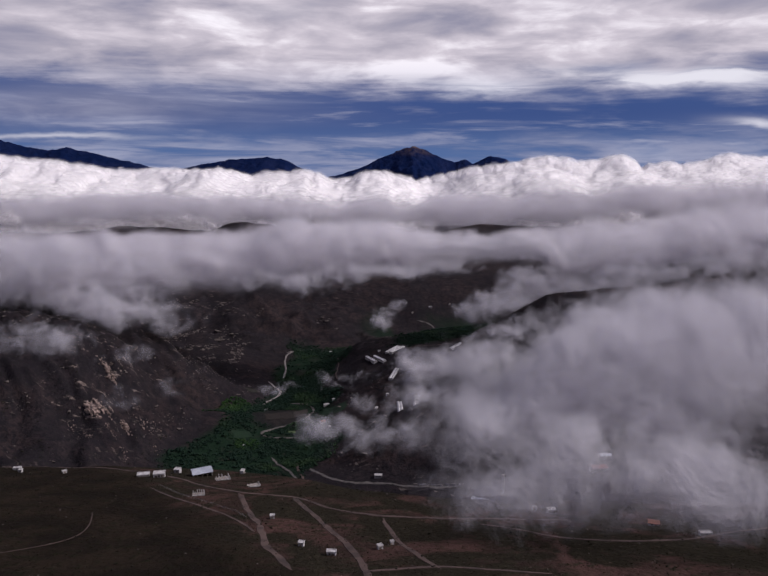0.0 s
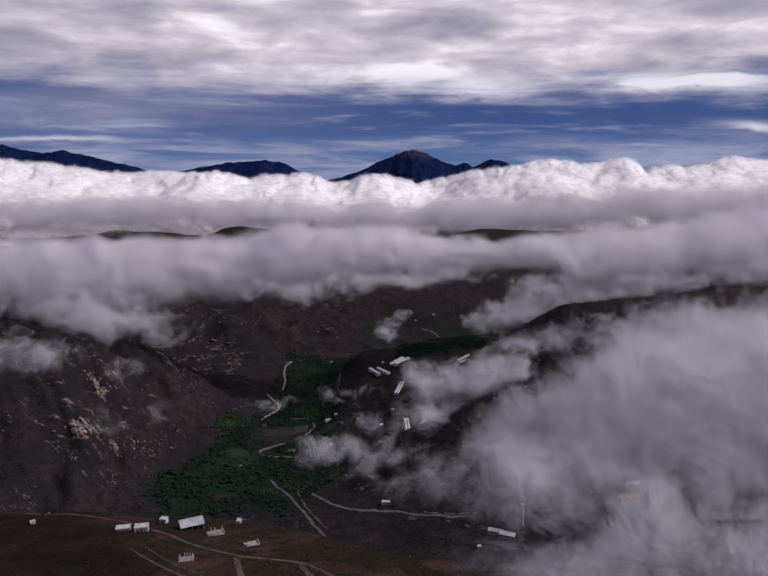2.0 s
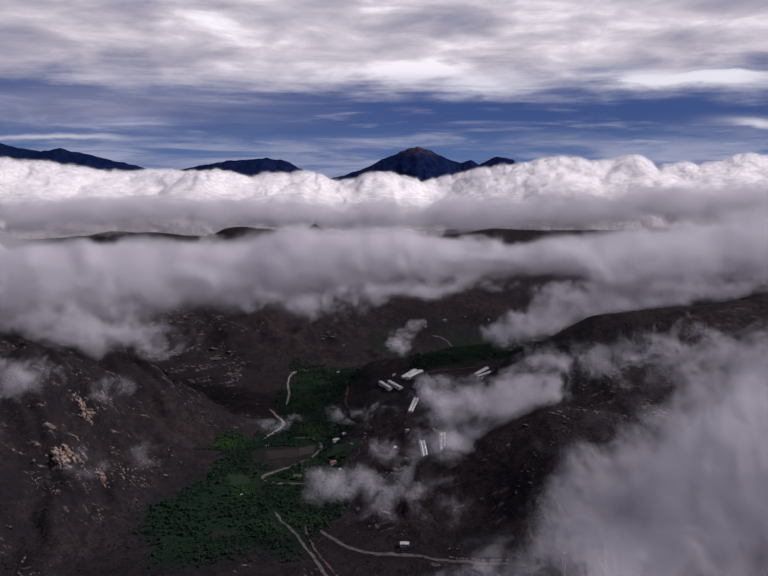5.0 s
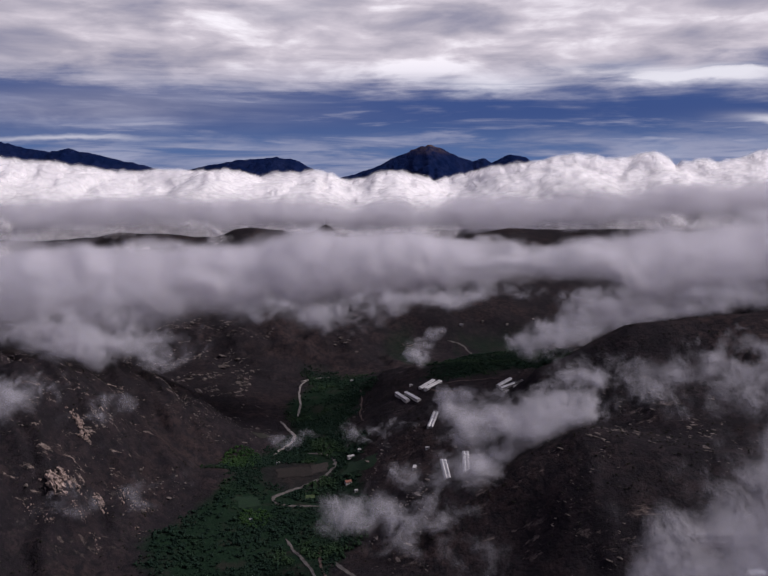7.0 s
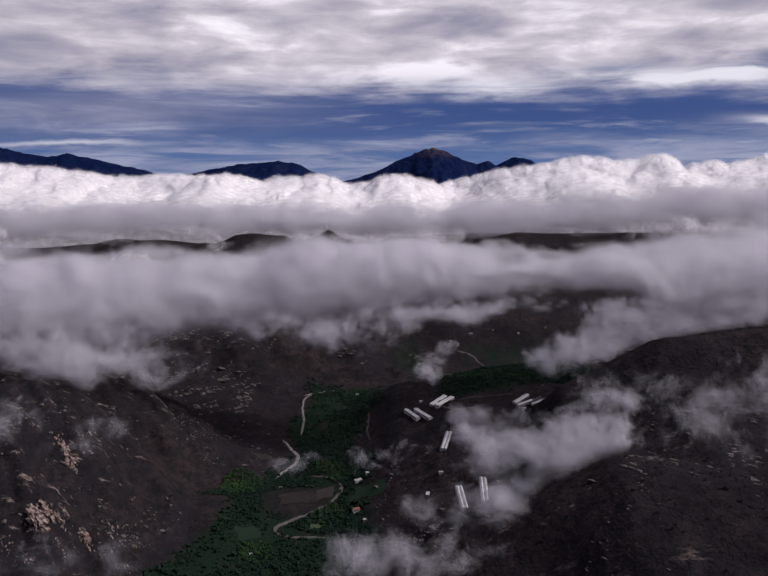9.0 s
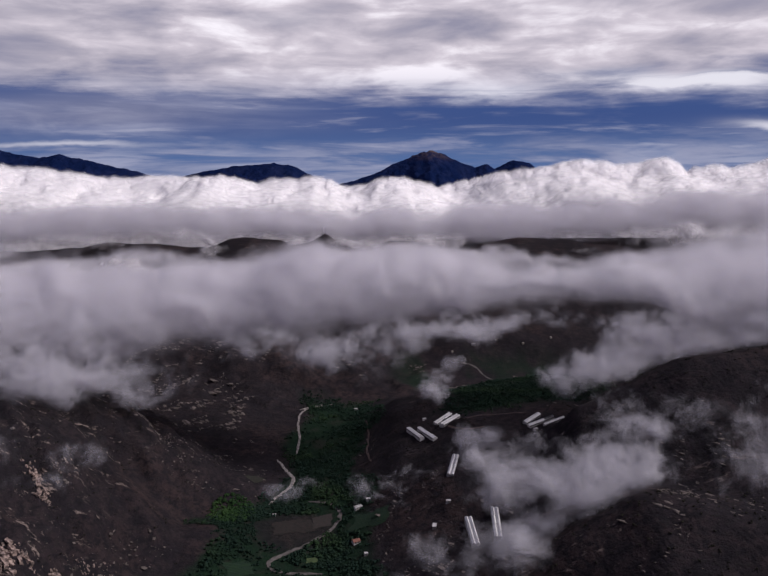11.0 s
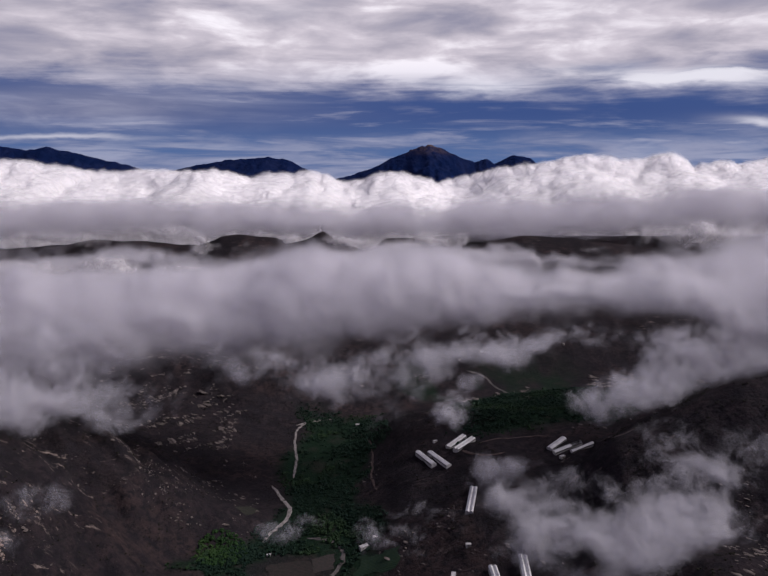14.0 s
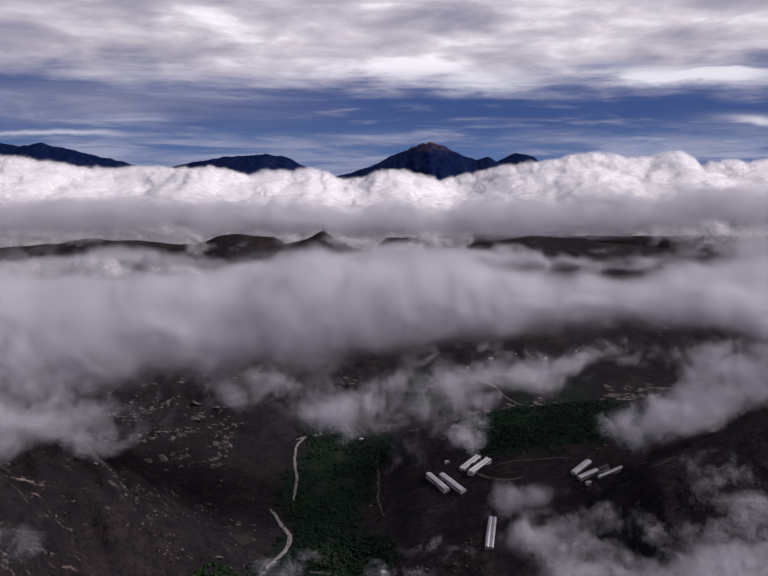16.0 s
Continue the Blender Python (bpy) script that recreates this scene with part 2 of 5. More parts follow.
def surface(n, out, colour, rough=0.9, bump=None, strength=0.5, distance=1.0, metal=0.0, sheen=0.2):
    p = n.add("ShaderNodeBsdfPrincipled")
    n.put(p.inputs["Base Color"], (*colour, 1.0) if isinstance(colour, tuple) else colour)
    n.put(p.inputs["Roughness"], rough)
    p.inputs["Metallic"].default_value = metal
    p.inputs["Specular IOR Level"].default_value = sheen
    if bump is not None:
        b = n.add("ShaderNodeBump")
        b.inputs["Strength"].default_value, b.inputs["Distance"].default_value = strength, distance
        n.link(bump, b.inputs["Height"])
        n.link(b.outputs[0], p.inputs["Normal"])
    n.link(p.outputs[0], out.inputs["Surface"])
    return p


def land_material():
    m, n, out = material("mountain_soil")
    pos = place(n)
    big, mid, fine = n.noise(pos, 0.006, 4), n.noise(pos, 0.035, 6, 0.6), n.noise(pos, 0.25, 5, 0.65)
    # Scrub tones are lifted and tinted purple to stand in for aerial haze.
    scrub = n.mix(n.remap(mid, 0.4, 0.62), (0.0165, 0.0136, 0.0168), (0.0265, 0.0200, 0.0225))
    scrub = n.mix(n.remap(fine, 0.48, 0.66), scrub, (0.0160, 0.0152, 0.0158))
    scrub = n.mix(n.math("MULTIPLY", n.remap(big, 0.45, 0.65), n.remap(mid, 0.3, 0.6)), scrub, (0.034, 0.0235, 0.0238))
    scrub = n.mix(n.remap(n.noise(pos, 0.6, 5, 0.7), 0.58, 0.72), scrub, (0.062, 0.048, 0.045))
    scrub = n.mix(n.remap(n.noise(pos, 0.11, 8, 0.75, 0.5), 0.44, 0.60), scrub, (0.0128, 0.0114, 0.0136))
    earth = n.mix(n.remap(mid, 0.38, 0.6), (0.060, 0.033, 0.029), (0.028, 0.0180, 0.0155))
    earth = n.mix(n.remap(n.noise(pos, 0.018, 5, 0.6, 1.5), 0.42, 0.52), earth, (0.0175, 0.0148, 0.0105))
    earth = n.mix(n.remap(fine, 0.5, 0.68), earth, (0.024, 0.021, 0.014))
    earth = n.mix(n.remap(n.noise(pos, 0.7, 5, 0.7), 0.58, 0.72), earth, (0.085, 0.058, 0.048))
    grass = n.mix(n.remap(fine, 0.35, 0.7), (0.0075, 0.0160, 0.0105), (0.0115, 0.0235, 0.0130))
    grass = n.mix(n.remap(mid, 0.5, 0.7), grass, (0.020, 0.021, 0.017))
    stone = n.mix(n.remap(fine, 0.35, 0.65), (0.09, 0.070, 0.063), (0.25, 0.195, 0.175))
    turf = n.mix(n.remap(mid, 0.4, 0.62), (0.0108, 0.0082, 0.0068), (0.0200, 0.0143, 0.0106))
    turf = n.mix(n.remap(fine, 0.5, 0.66), turf, (0.0115, 0.0112, 0.0066))
    turf = n.mix(n.remap(n.noise(pos, 0.6, 5, 0.7), 0.60, 0.74), turf, (0.034, 0.029, 0.022))
    c = n.mix(masked(n, "turf"), scrub, turf)
    c = n.mix(masked(n, "earth"), c, earth)
    c = n.mix(masked(n, "green"), c, grass)
    lie = n.add("ShaderNodeMapping")
    n.link(pos, lie.inputs["Vector"])
    lie.inputs["Rotation"].default_value = (0, 0, radians(44))
    lie.inputs["Scale"].default_value = (0.25, 1.0, 0.6)
    bare = n.math("MULTIPLY", masked(n, "stone"), n.remap(n.noise(lie.outputs[0], 0.11, 9, 0.72), 0.58, 0.63))
    c = n.mix(bare, c, stone)
    surface(n, out, c, 0.95, n.math("ADD", fine, n.math("MULTIPLY", mid, 2.0)), 0.8, 2.4, sheen=0.02)
    return m


def cloud_material(name, scale, opacity, tone=(0.96, 0.95, 0.97), lit_through=0.4, grit=0.55, ragged=0.5, puff=30.0):
    m, n, out = material(name)
    pos = place(n)
    fine = n.noise(pos, scale, 6.0, grit, 0.8)
    dense = masked(n, "cover")
    a = n.math("ADD", dense, n.math("MULTIPLY", n.math("SUBTRACT", fine, 0.5), ragged))
    a = n.math("MULTIPLY", n.remap(a, 0.0, 0.75), n.remap(dense, 0.0, 0.12))
    a = n.math("MULTIPLY", a, opacity)
    # the light falls on it as on a rounded heap
    heap = n.add("ShaderNodeBump")
    heap.inputs["Strength"].default_value, heap.inputs["Distance"].default_value = 1.0, puff
    n.link(n.math("ADD", dense, n.math("MULTIPLY", fine, 0.9)), heap.inputs["Height"])
    white = n.add("ShaderNodeBsdfDiffuse")
    white.inputs["Color"].default_value = (*tone, 1)
    beyond = n.add("ShaderNodeBsdfTranslucent")
    beyond.inputs["Color"].default_value = (*tone, 1)
    for shade in (white, beyond):
        n.link(heap.outputs[0], shade.inputs["Normal"])
    both = n.add("ShaderNodeMixShader")
    both.inputs[0].default_value = lit_through
    n.link(white.outputs[0], both.inputs[1])
    n.link(beyond.outputs[0], both.inputs[2])
    clear = n.add("ShaderNodeBsdfTransparent")
    mix = n.add("ShaderNodeMixShader")
    n.link(a, mix.inputs[0])
    n.link(clear.outputs[0], mix.inputs[1])
    n.link(both.outputs[0], mix.inputs[2])
    n.link(mix.outputs[0], out.inputs["Surface"])
    return m


LAND = land_material()
# Grey mist and stratus tones put the upper deck's shade into the colour.
SHADED_MIST = cloud_material("mist", 0.042, 0.27, (0.71, 0.685, 0.75), 0.4, 0.66, 2.1, 9.0)
SHADED_STRATUS = cloud_material("stratus", 0.014, 0.28, (0.715, 0.685, 0.745), 0.4, 0.62, 1.1, 18.0)
# Lighter tone: the sunlight on far puffs is put into the colour.
LIT_MIST = cloud_material("lit_tone_mist", 0.018, 0.32, (0.86, 0.82, 0.855), 0.4, 0.60, 1.2, 26.0)
CUMULUS = cloud_material("cumulus", 0.010, 1.0, (0.98, 0.955, 0.965), 0.15)
FLUFF = cloud_material("cumulus_edge", 0.009, 0.5, (0.98, 0.95, 0.97), 0.3, 0.46, 0.5, 42.0)


# ---- ground ----
xs = spread(-4800, 4800, -620, 560, 5.0, 1.045)
ys = spread(-1500, 4900, 130, 1750, 5.0, 1.04)
gx, gy = np.meshgrid(xs, ys)
gz = land(gx, gy)
verts, quads = sheet_mesh("ground", xs, ys, gz)
me, used = mesh_from("ground", verts, quads)
dr, _ = near_line(gx, gy, RIVER)
def woods(x, y):
    """How green the land is: the wooded strip by the stream and the plantation up the valley."""
    ragged = 110 * (fbm(x / 75, y / 75, octaves=5, seed=8, gain=0.6) - 0.5)
    west = -196 - 60 * step(1150, 1050, y) + 14 * np.sin(y / 37)
    east = -72 - 12 * np.sin(y / 90)
    strip = step(-14, 14, x - west + ragged * step(1200, 1000, y)) * step(14, -14, x - east + ragged) * step(720, 800, y + ragged) * step(1560, 1500, y + ragged)
    block = step(135, 90, np.abs(x - 165) + 0.7 * ragged) * step(150, 100, np.abs(y - 1375) + 0.6 * ragged)
    return np.maximum(strip, block)


green = woods(gx, gy) * np.maximum(step(95, 60, gz), step(60, 90, gx))
meadow = step(230, 120, np.abs(gx - 150)) * step(1430, 1520, gy) * step(1800, 1660, gy)
green = green * (1 - 0.8 * step(1.25, 0.75, np.hypot((gx + 165) / 52, (gy - 1052) / 46) + 0.6 * (fbm(gx / 22, gy / 22, octaves=3, seed=57) - 0.5)))
green = np.maximum(green, 0.75 * meadow * step(0.38, 0.60, fbm(gx / 70, gy / 110, octaves=4, seed=29)))
earth = step(40, -10, gy - plateau_edge(gx)) * step(-14, 24, gy + 1.44 * gx - 163 + 60 * (fbm(gx / 40, gy / 40, octaves=4, seed=4) - 0.5))
turf = step(40, -10, gy - plateau_edge(gx))
stone = step(-250, -320, gx) * step(70, 105, gz) * step(700, 800, gy) * step(1350, 1200, gy) * step(0.36, 0.58, fbm(gx / 80, gy / 80, octaves=3, seed=19))
stone = np.maximum(stone, 0.4 * step(0.52, 0.66, fbm(gx / 90, gy / 90, octaves=4, seed=20)) * step(560, 700, gy) * step(40, 80, gz))
for key, values in (("green", green), ("earth", earth), ("stone", stone), ("turf", turf)):
    attach(me, key, values.ravel()[used])
me.materials.append(LAND)
ground = tagged(new("ground", me), "dark brown mountain land with a green wooded valley", "ground", kind="structure")


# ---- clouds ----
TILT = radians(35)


def blob_cover(x, y, z, blobs):
    out = np.ones(np.shape(x))
    for bx, by, bz, rx, ry, rz, s in blobs:
        q = ((x - bx) / rx) ** 2 + ((y - by) / ry) ** 2 + ((z - bz) / rz) ** 2
        out = out * (1 - s * np.exp(-1.1 * q))
    return 1 - out


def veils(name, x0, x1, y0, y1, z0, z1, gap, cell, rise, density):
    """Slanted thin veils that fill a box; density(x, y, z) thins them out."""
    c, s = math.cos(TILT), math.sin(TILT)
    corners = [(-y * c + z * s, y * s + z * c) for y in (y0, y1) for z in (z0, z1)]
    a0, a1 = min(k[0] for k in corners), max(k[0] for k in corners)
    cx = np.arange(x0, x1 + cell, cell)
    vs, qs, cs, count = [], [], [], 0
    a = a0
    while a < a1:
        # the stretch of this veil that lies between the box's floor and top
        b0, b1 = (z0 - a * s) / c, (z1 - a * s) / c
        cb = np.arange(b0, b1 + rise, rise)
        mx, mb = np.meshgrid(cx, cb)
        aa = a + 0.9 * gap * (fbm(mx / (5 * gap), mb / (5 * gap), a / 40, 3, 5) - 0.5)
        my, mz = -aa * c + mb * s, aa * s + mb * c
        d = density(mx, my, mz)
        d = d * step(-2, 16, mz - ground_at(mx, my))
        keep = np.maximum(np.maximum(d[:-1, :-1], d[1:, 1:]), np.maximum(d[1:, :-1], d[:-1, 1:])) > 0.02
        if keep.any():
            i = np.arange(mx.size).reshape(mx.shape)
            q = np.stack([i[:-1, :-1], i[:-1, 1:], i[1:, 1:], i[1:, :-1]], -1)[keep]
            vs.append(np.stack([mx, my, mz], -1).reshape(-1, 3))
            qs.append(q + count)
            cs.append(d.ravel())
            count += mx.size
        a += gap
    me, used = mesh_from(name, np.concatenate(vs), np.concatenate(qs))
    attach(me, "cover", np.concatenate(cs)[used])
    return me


def curl(x, y, z, grain, seed):
    """Two sideways pulls that tear a cloud into strands."""
    a = fbm(x / (1.3 * grain), y / (1.3 * grain), z / grain, 3, seed + 5) - 0.5
    b = fbm(x / (1.3 * grain), y / (1.3 * grain), z / grain, 3, seed + 6) - 0.5
    return 2.6 * grain * a, 2.0 * grain * b


def drifting_cloud(label, blobs, mat, seed, gap=11.0, cell=6.0, grain=62.0, torn=0.95, name="low_cloud", flat=0.8):
    """A torn cloud whose density falls off from its cores."""
    b = np.array(blobs)
    lo, hi = (b[:, :3] - 2.3 * b[:, 3:6]).min(0), (b[:, :3] + 2.3 * b[:, 3:6]).max(0)

    def density(x, y, z):
        d = np.zeros(np.shape(x))
        near = blob_cover(x, y, z, b * np.array([1, 1, 1, 1.5, 1.5, 1.8, 1.0])) > 0.12
        if near.any():
            px, py, pz = x[near], y[near], z[near]
            w = curl(px, py, pz, grain, seed)
            c = blob_cover(px + 0.5 * w[0], py, pz + 0.35 * w[1], blobs)
            n = 0.5 + 2.2 * (fbm((px + w[0]) / grain, py / grain, (pz + w[1]) / (flat * grain), 5, seed, 0.60) - 0.5)
            d[near] = np.clip(c * 1.35 - 0.08 - torn * n, 0, 1) ** 1.5
        return d

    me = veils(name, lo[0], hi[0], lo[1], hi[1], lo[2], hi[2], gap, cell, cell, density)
    me.materials.append(mat)
    return tagged(new(name, me), label, "cloud", kind="stuff")


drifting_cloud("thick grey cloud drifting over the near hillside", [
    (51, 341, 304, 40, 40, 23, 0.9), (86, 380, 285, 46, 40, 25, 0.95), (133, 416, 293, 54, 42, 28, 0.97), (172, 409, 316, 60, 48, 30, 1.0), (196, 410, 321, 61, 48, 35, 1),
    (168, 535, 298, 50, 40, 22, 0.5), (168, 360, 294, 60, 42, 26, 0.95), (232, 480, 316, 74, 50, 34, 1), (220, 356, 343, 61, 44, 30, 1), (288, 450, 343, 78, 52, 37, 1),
    (105, 305, 306, 50, 34, 20, 0.9), (26, 388, 270, 44, 36, 18, 0.75)], SHADED_MIST, 1, 8.0, 5.0, 50.0, 0.90)
drifting_cloud("thin trailing edge of the near cloud", [
    (174, 682, 262, 50, 40, 20, 0.7), (134, 548, 296, 44, 40, 18, 0.55), (250, 690, 268, 60, 45, 24, 0.75), (55, 262, 314, 46, 34, 16, 0.72), (125, 262, 316, 50, 34, 17, 0.8), (200, 275, 320, 54, 38, 20, 0.85), (50, 232, 309, 46, 34, 14, 0.8), (104, 243, 306, 52, 36, 15, 0.85),
    (300, 640, 240, 70, 45, 26, 0.7), (20, 640, 168, 40, 36, 20, 0.45), (160, 232, 310, 52, 34, 15, 0.8), (215, 240, 308, 54, 40, 18, 0.85)], SHADED_MIST, 9, 8.0, 5.0, 44.0, 0.95)
drifting_cloud("torn wisps of mist clinging to the spur", [
    (-82, 774, 110, 40, 26, 14, 0.68), (-36, 786, 118, 42, 28, 16, 0.74), (-10, 848, 116, 40, 28, 15, 0.74), (45, 824, 138, 42, 28, 22, 0.95), (74, 858, 128, 42, 34, 26, 1.0), (121, 860, 165, 42, 28, 26, 1.0),
    (152, 880, 176, 46, 32, 26, 0.95), (172, 925, 200, 56, 34, 18, 0.82), (208, 911, 210, 52, 34, 16, 0.72), (74, 938, 134, 44, 34, 24, 0.9), (-30, 742, 100, 40, 30, 18, 0.4), (20, 790, 110, 36, 24, 18, 0.7)], SHADED_MIST, 2, 7.0, 4.5, 44.0, 0.80)
drifting_cloud("thin mist drifting along the ridge's foot", [
    (203, 990, 186, 50, 40, 24, 0.78), (245, 950, 196, 50, 36, 22, 0.6), (120, 990, 150, 50, 36, 24, 0.7), (290, 905, 222, 56, 40, 22, 0.5), (350, 880, 240, 60, 44, 24, 0.45),
    (260, 830, 205, 50, 36, 20, 0.55), (73, 1096, 110, 40, 34, 18, 0.75), (60, 1010, 120, 44, 34, 20, 0.75), (300, 990, 200, 50, 40, 22, 0.45)], SHADED_MIST, 12, 8.0, 5.0, 44.0, 0.86)
drifting_cloud("small puff of mist hanging over the valley floor", [
    (-172, 1058, 66, 34, 24, 13, 0.85), (-140, 1064, 68, 28, 22, 11, 0.75), (-59, 980, 112, 40, 26, 16, 0.72), (-5, 1045, 90, 42, 26, 15, 0.72), (-160, 955, 124, 36, 24, 14, 0.4)], SHADED_MIST, 3, 6.0, 3.5, 30.0, 0.95)
drifting_cloud("thin wisp of mist over the fields", [
    (8, 1120, 160, 26, 24, 16, 0.85), (22, 1140, 176, 24, 24, 18, 0.8), (45, 1186, 180, 26, 26, 18, 0.7)], SHADED_MIST, 4, 6.0, 3.5, 30.0, 0.95)
drifting_cloud("thin grey mist drifting off the rocky hillside", [
    (-355, 950, 166, 40, 32, 22, 0.75), (-403, 866, 210, 56, 40, 24, 0.8), (-372, 754, 226, 52, 38, 24, 0.85), (-186, 600, 234, 36, 28, 18, 0.62), (-440, 800, 225, 60, 44, 26, 0.8), (-255, 640, 200, 40, 30, 18, 0.55), (-330, 860, 178, 36, 28, 16, 0.55)], SHADED_MIST, 5, 8.0, 5.0, 44.0, 0.95)
drifting_cloud("pale cloud pouring down over the western hillside", [
    (-434, 1160, 214, 60, 50, 30, 1.0), (-440, 1050, 205, 46, 36, 22, 0.85), (-392, 1168, 150, 46, 40, 26, 0.8), (-440, 1134, 170, 50, 40, 26, 0.9), (-560, 1130, 235, 90, 60, 36, 1.0), (-520, 1080, 272, 110, 70, 34, 1.0),
    (-400, 1120, 262, 60, 50, 28, 0.95), (-690, 1090, 285, 130, 80, 42, 1.0), (-372, 1150, 190, 44, 40, 26, 0.8), (-330, 1180, 160, 40, 36, 22, 0.5), (-610, 1075, 230, 110, 45, 34, 1.0), (-500, 1070, 214, 70, 40, 28, 1.0), (-420, 1090, 192, 60, 40, 26, 0.95)], SHADED_MIST, 6, 9.0, 5.5, 52.0, 0.95)
drifting_cloud("ragged grey cloud hanging under the long cloud roll", [
    (-130, 948, 266, 50, 40, 16, 0.95), (-84, 926, 275, 48, 38, 18, 1.0), (-40, 950, 276, 46, 38, 17, 0.95), (20, 985, 276, 50, 40, 15, 0.68), (75, 1023, 277, 60, 44, 15, 0.66), (-170, 1000, 258, 50, 44, 18, 0.7), (-62, 850, 278, 40, 30, 12, 0.5),
    (-230, 1070, 242, 60, 50, 20, 0.6), (140, 1080, 268, 60, 44, 16, 0.6), (30, 1090, 262, 70, 50, 18, 0.6)], SHADED_MIST, 31, 8.0, 5.0, 46.0, 0.95)
drifting_cloud("torn mist hanging over the eastern ridge", [
    (172, 1080, 196, 40, 36, 22, 0.9), (188, 1060, 218, 40, 36, 20, 0.85), (237, 1106, 208, 50, 40, 26, 1.0), (300, 1120, 226, 60, 46, 30, 1.0), (380, 1130, 244, 80, 54, 34, 1.0), (240, 1110, 245, 60, 46, 22, 0.8), (480, 1110, 262, 90, 60, 36, 1.0), (600, 1090, 276, 100, 60, 40, 1.0)], SHADED_MIST, 32, 9.0, 5.5, 48.0, 0.95)

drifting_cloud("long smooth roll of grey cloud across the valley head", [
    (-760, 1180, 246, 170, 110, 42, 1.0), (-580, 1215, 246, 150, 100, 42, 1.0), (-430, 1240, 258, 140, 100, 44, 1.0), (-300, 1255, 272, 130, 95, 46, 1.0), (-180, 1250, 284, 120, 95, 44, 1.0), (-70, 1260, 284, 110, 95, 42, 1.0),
    (30, 1280, 278, 100, 95, 36, 1.0), (120, 1320, 270, 100, 95, 32, 0.95), (-240, 1330, 255, 200, 120, 50, 1.0), (-600, 1330, 225, 300, 120, 50, 1.0), (-930, 1250, 255, 200, 140, 50, 1.0)], SHADED_STRATUS, 41, 11.0, 7.0, 110.0, 0.44, "stratus_cloud", 0.5)
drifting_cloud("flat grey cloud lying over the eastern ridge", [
    (150, 1190, 284, 90, 60, 18, 0.95), (240, 1090, 308, 80, 60, 18, 0.95), (330, 1160, 288, 110, 80, 30, 1.0), (440, 1180, 296, 120, 90, 34, 1.0), (580, 1180, 305, 140, 100, 40, 1.0), (760, 1180, 310, 180, 120, 46, 1.0), (200, 1300, 276, 110, 90, 26, 0.95), (380, 1330, 270, 160, 100, 36, 1.0), (650, 1340, 280, 220, 110, 50, 1.0), (1000, 1300, 300, 260, 140, 60, 1.0)], SHADED_STRATUS, 43, 11.0, 7.0, 90.0, 0.52, "stratus_cloud", 0.5)
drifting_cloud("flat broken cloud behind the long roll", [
    (-900, 1800, 185, 360, 190, 30, 0.9), (-420, 1850, 176, 300, 180, 28, 0.9), (-60, 1830, 180, 220, 160, 22, 0.8), (200, 1760, 186, 200, 120, 20, 0.72), (420, 1700, 196, 240, 110, 20, 0.7), (800, 1700, 225, 320, 150, 36, 0.95), (1200, 1650, 245, 300, 200, 50, 1.0), (-1300, 1750, 205, 300, 200, 44, 1.0)], SHADED_STRATUS, 45, 16.0, 10.0, 110.0, 0.80, "stratus_cloud", 0.4)
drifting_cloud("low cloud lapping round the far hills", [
    (-1400, 2330, 175, 420, 200, 40, 0.95), (-850, 2330, 152, 330, 170, 34, 0.95), (-420, 2330, 138, 300, 170, 32, 0.95), (-40, 2400, 150, 260, 180, 40, 1.0), (260, 2380, 140, 240, 150, 32, 0.9), (620, 2350, 140, 300, 140, 28, 0.8), (1100, 2350, 180, 360, 200, 52, 1.0)], SHADED_STRATUS, 47, 20.0, 12.0, 120.0, 0.70, "stratus_cloud", 0.45)
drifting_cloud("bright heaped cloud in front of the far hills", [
    (-1180, 2060, 178, 170, 90, 40, 1.0), (-960, 2080, 166, 150, 90, 36, 1.0), (-750, 2100, 160, 140, 90, 34, 1.0), (-560, 2120, 154, 120, 80, 28, 0.95), (-380, 2150, 148, 110, 80, 24, 0.85), (-1450, 2080, 190, 190, 100, 46, 1.0)], LIT_MIST, 25, 13.0, 9.0, 75.0, 0.72)
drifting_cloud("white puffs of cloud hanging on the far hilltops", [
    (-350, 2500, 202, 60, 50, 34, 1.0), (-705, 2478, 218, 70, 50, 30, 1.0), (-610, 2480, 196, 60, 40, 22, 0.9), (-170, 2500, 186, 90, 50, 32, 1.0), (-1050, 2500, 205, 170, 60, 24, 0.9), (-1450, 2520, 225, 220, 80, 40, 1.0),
    (130, 2640, 170, 130, 70, 40, 1.0), (20, 2500, 178, 130, 60, 30, 1.0), (-560, 2470, 172, 90, 50, 18, 0.8), (1050, 2600, 200, 260, 100, 50, 1.0), (330, 2550, 160, 70, 40, 16, 0.8), (640, 2530, 158, 90, 40, 18, 0.8)], LIT_MIST, 21, 14.0, 9.0, 70.0, 0.85)

# the line of cumulus heads: bearing over the plain, height
HEADS = ((-2600, 520), (-2060, 482), (-1900, 450), (-1656, 420), (-1387, 396), (-1118, 396), (-876, 426), (-634, 384), (-338, 398), (-177, 360), (65, 384), (253, 346), (442, 384), (603, 410), (845, 462), (1034, 436), (1276, 470), (1491, 428), (1706, 440), (1975, 464), (2600, 480))


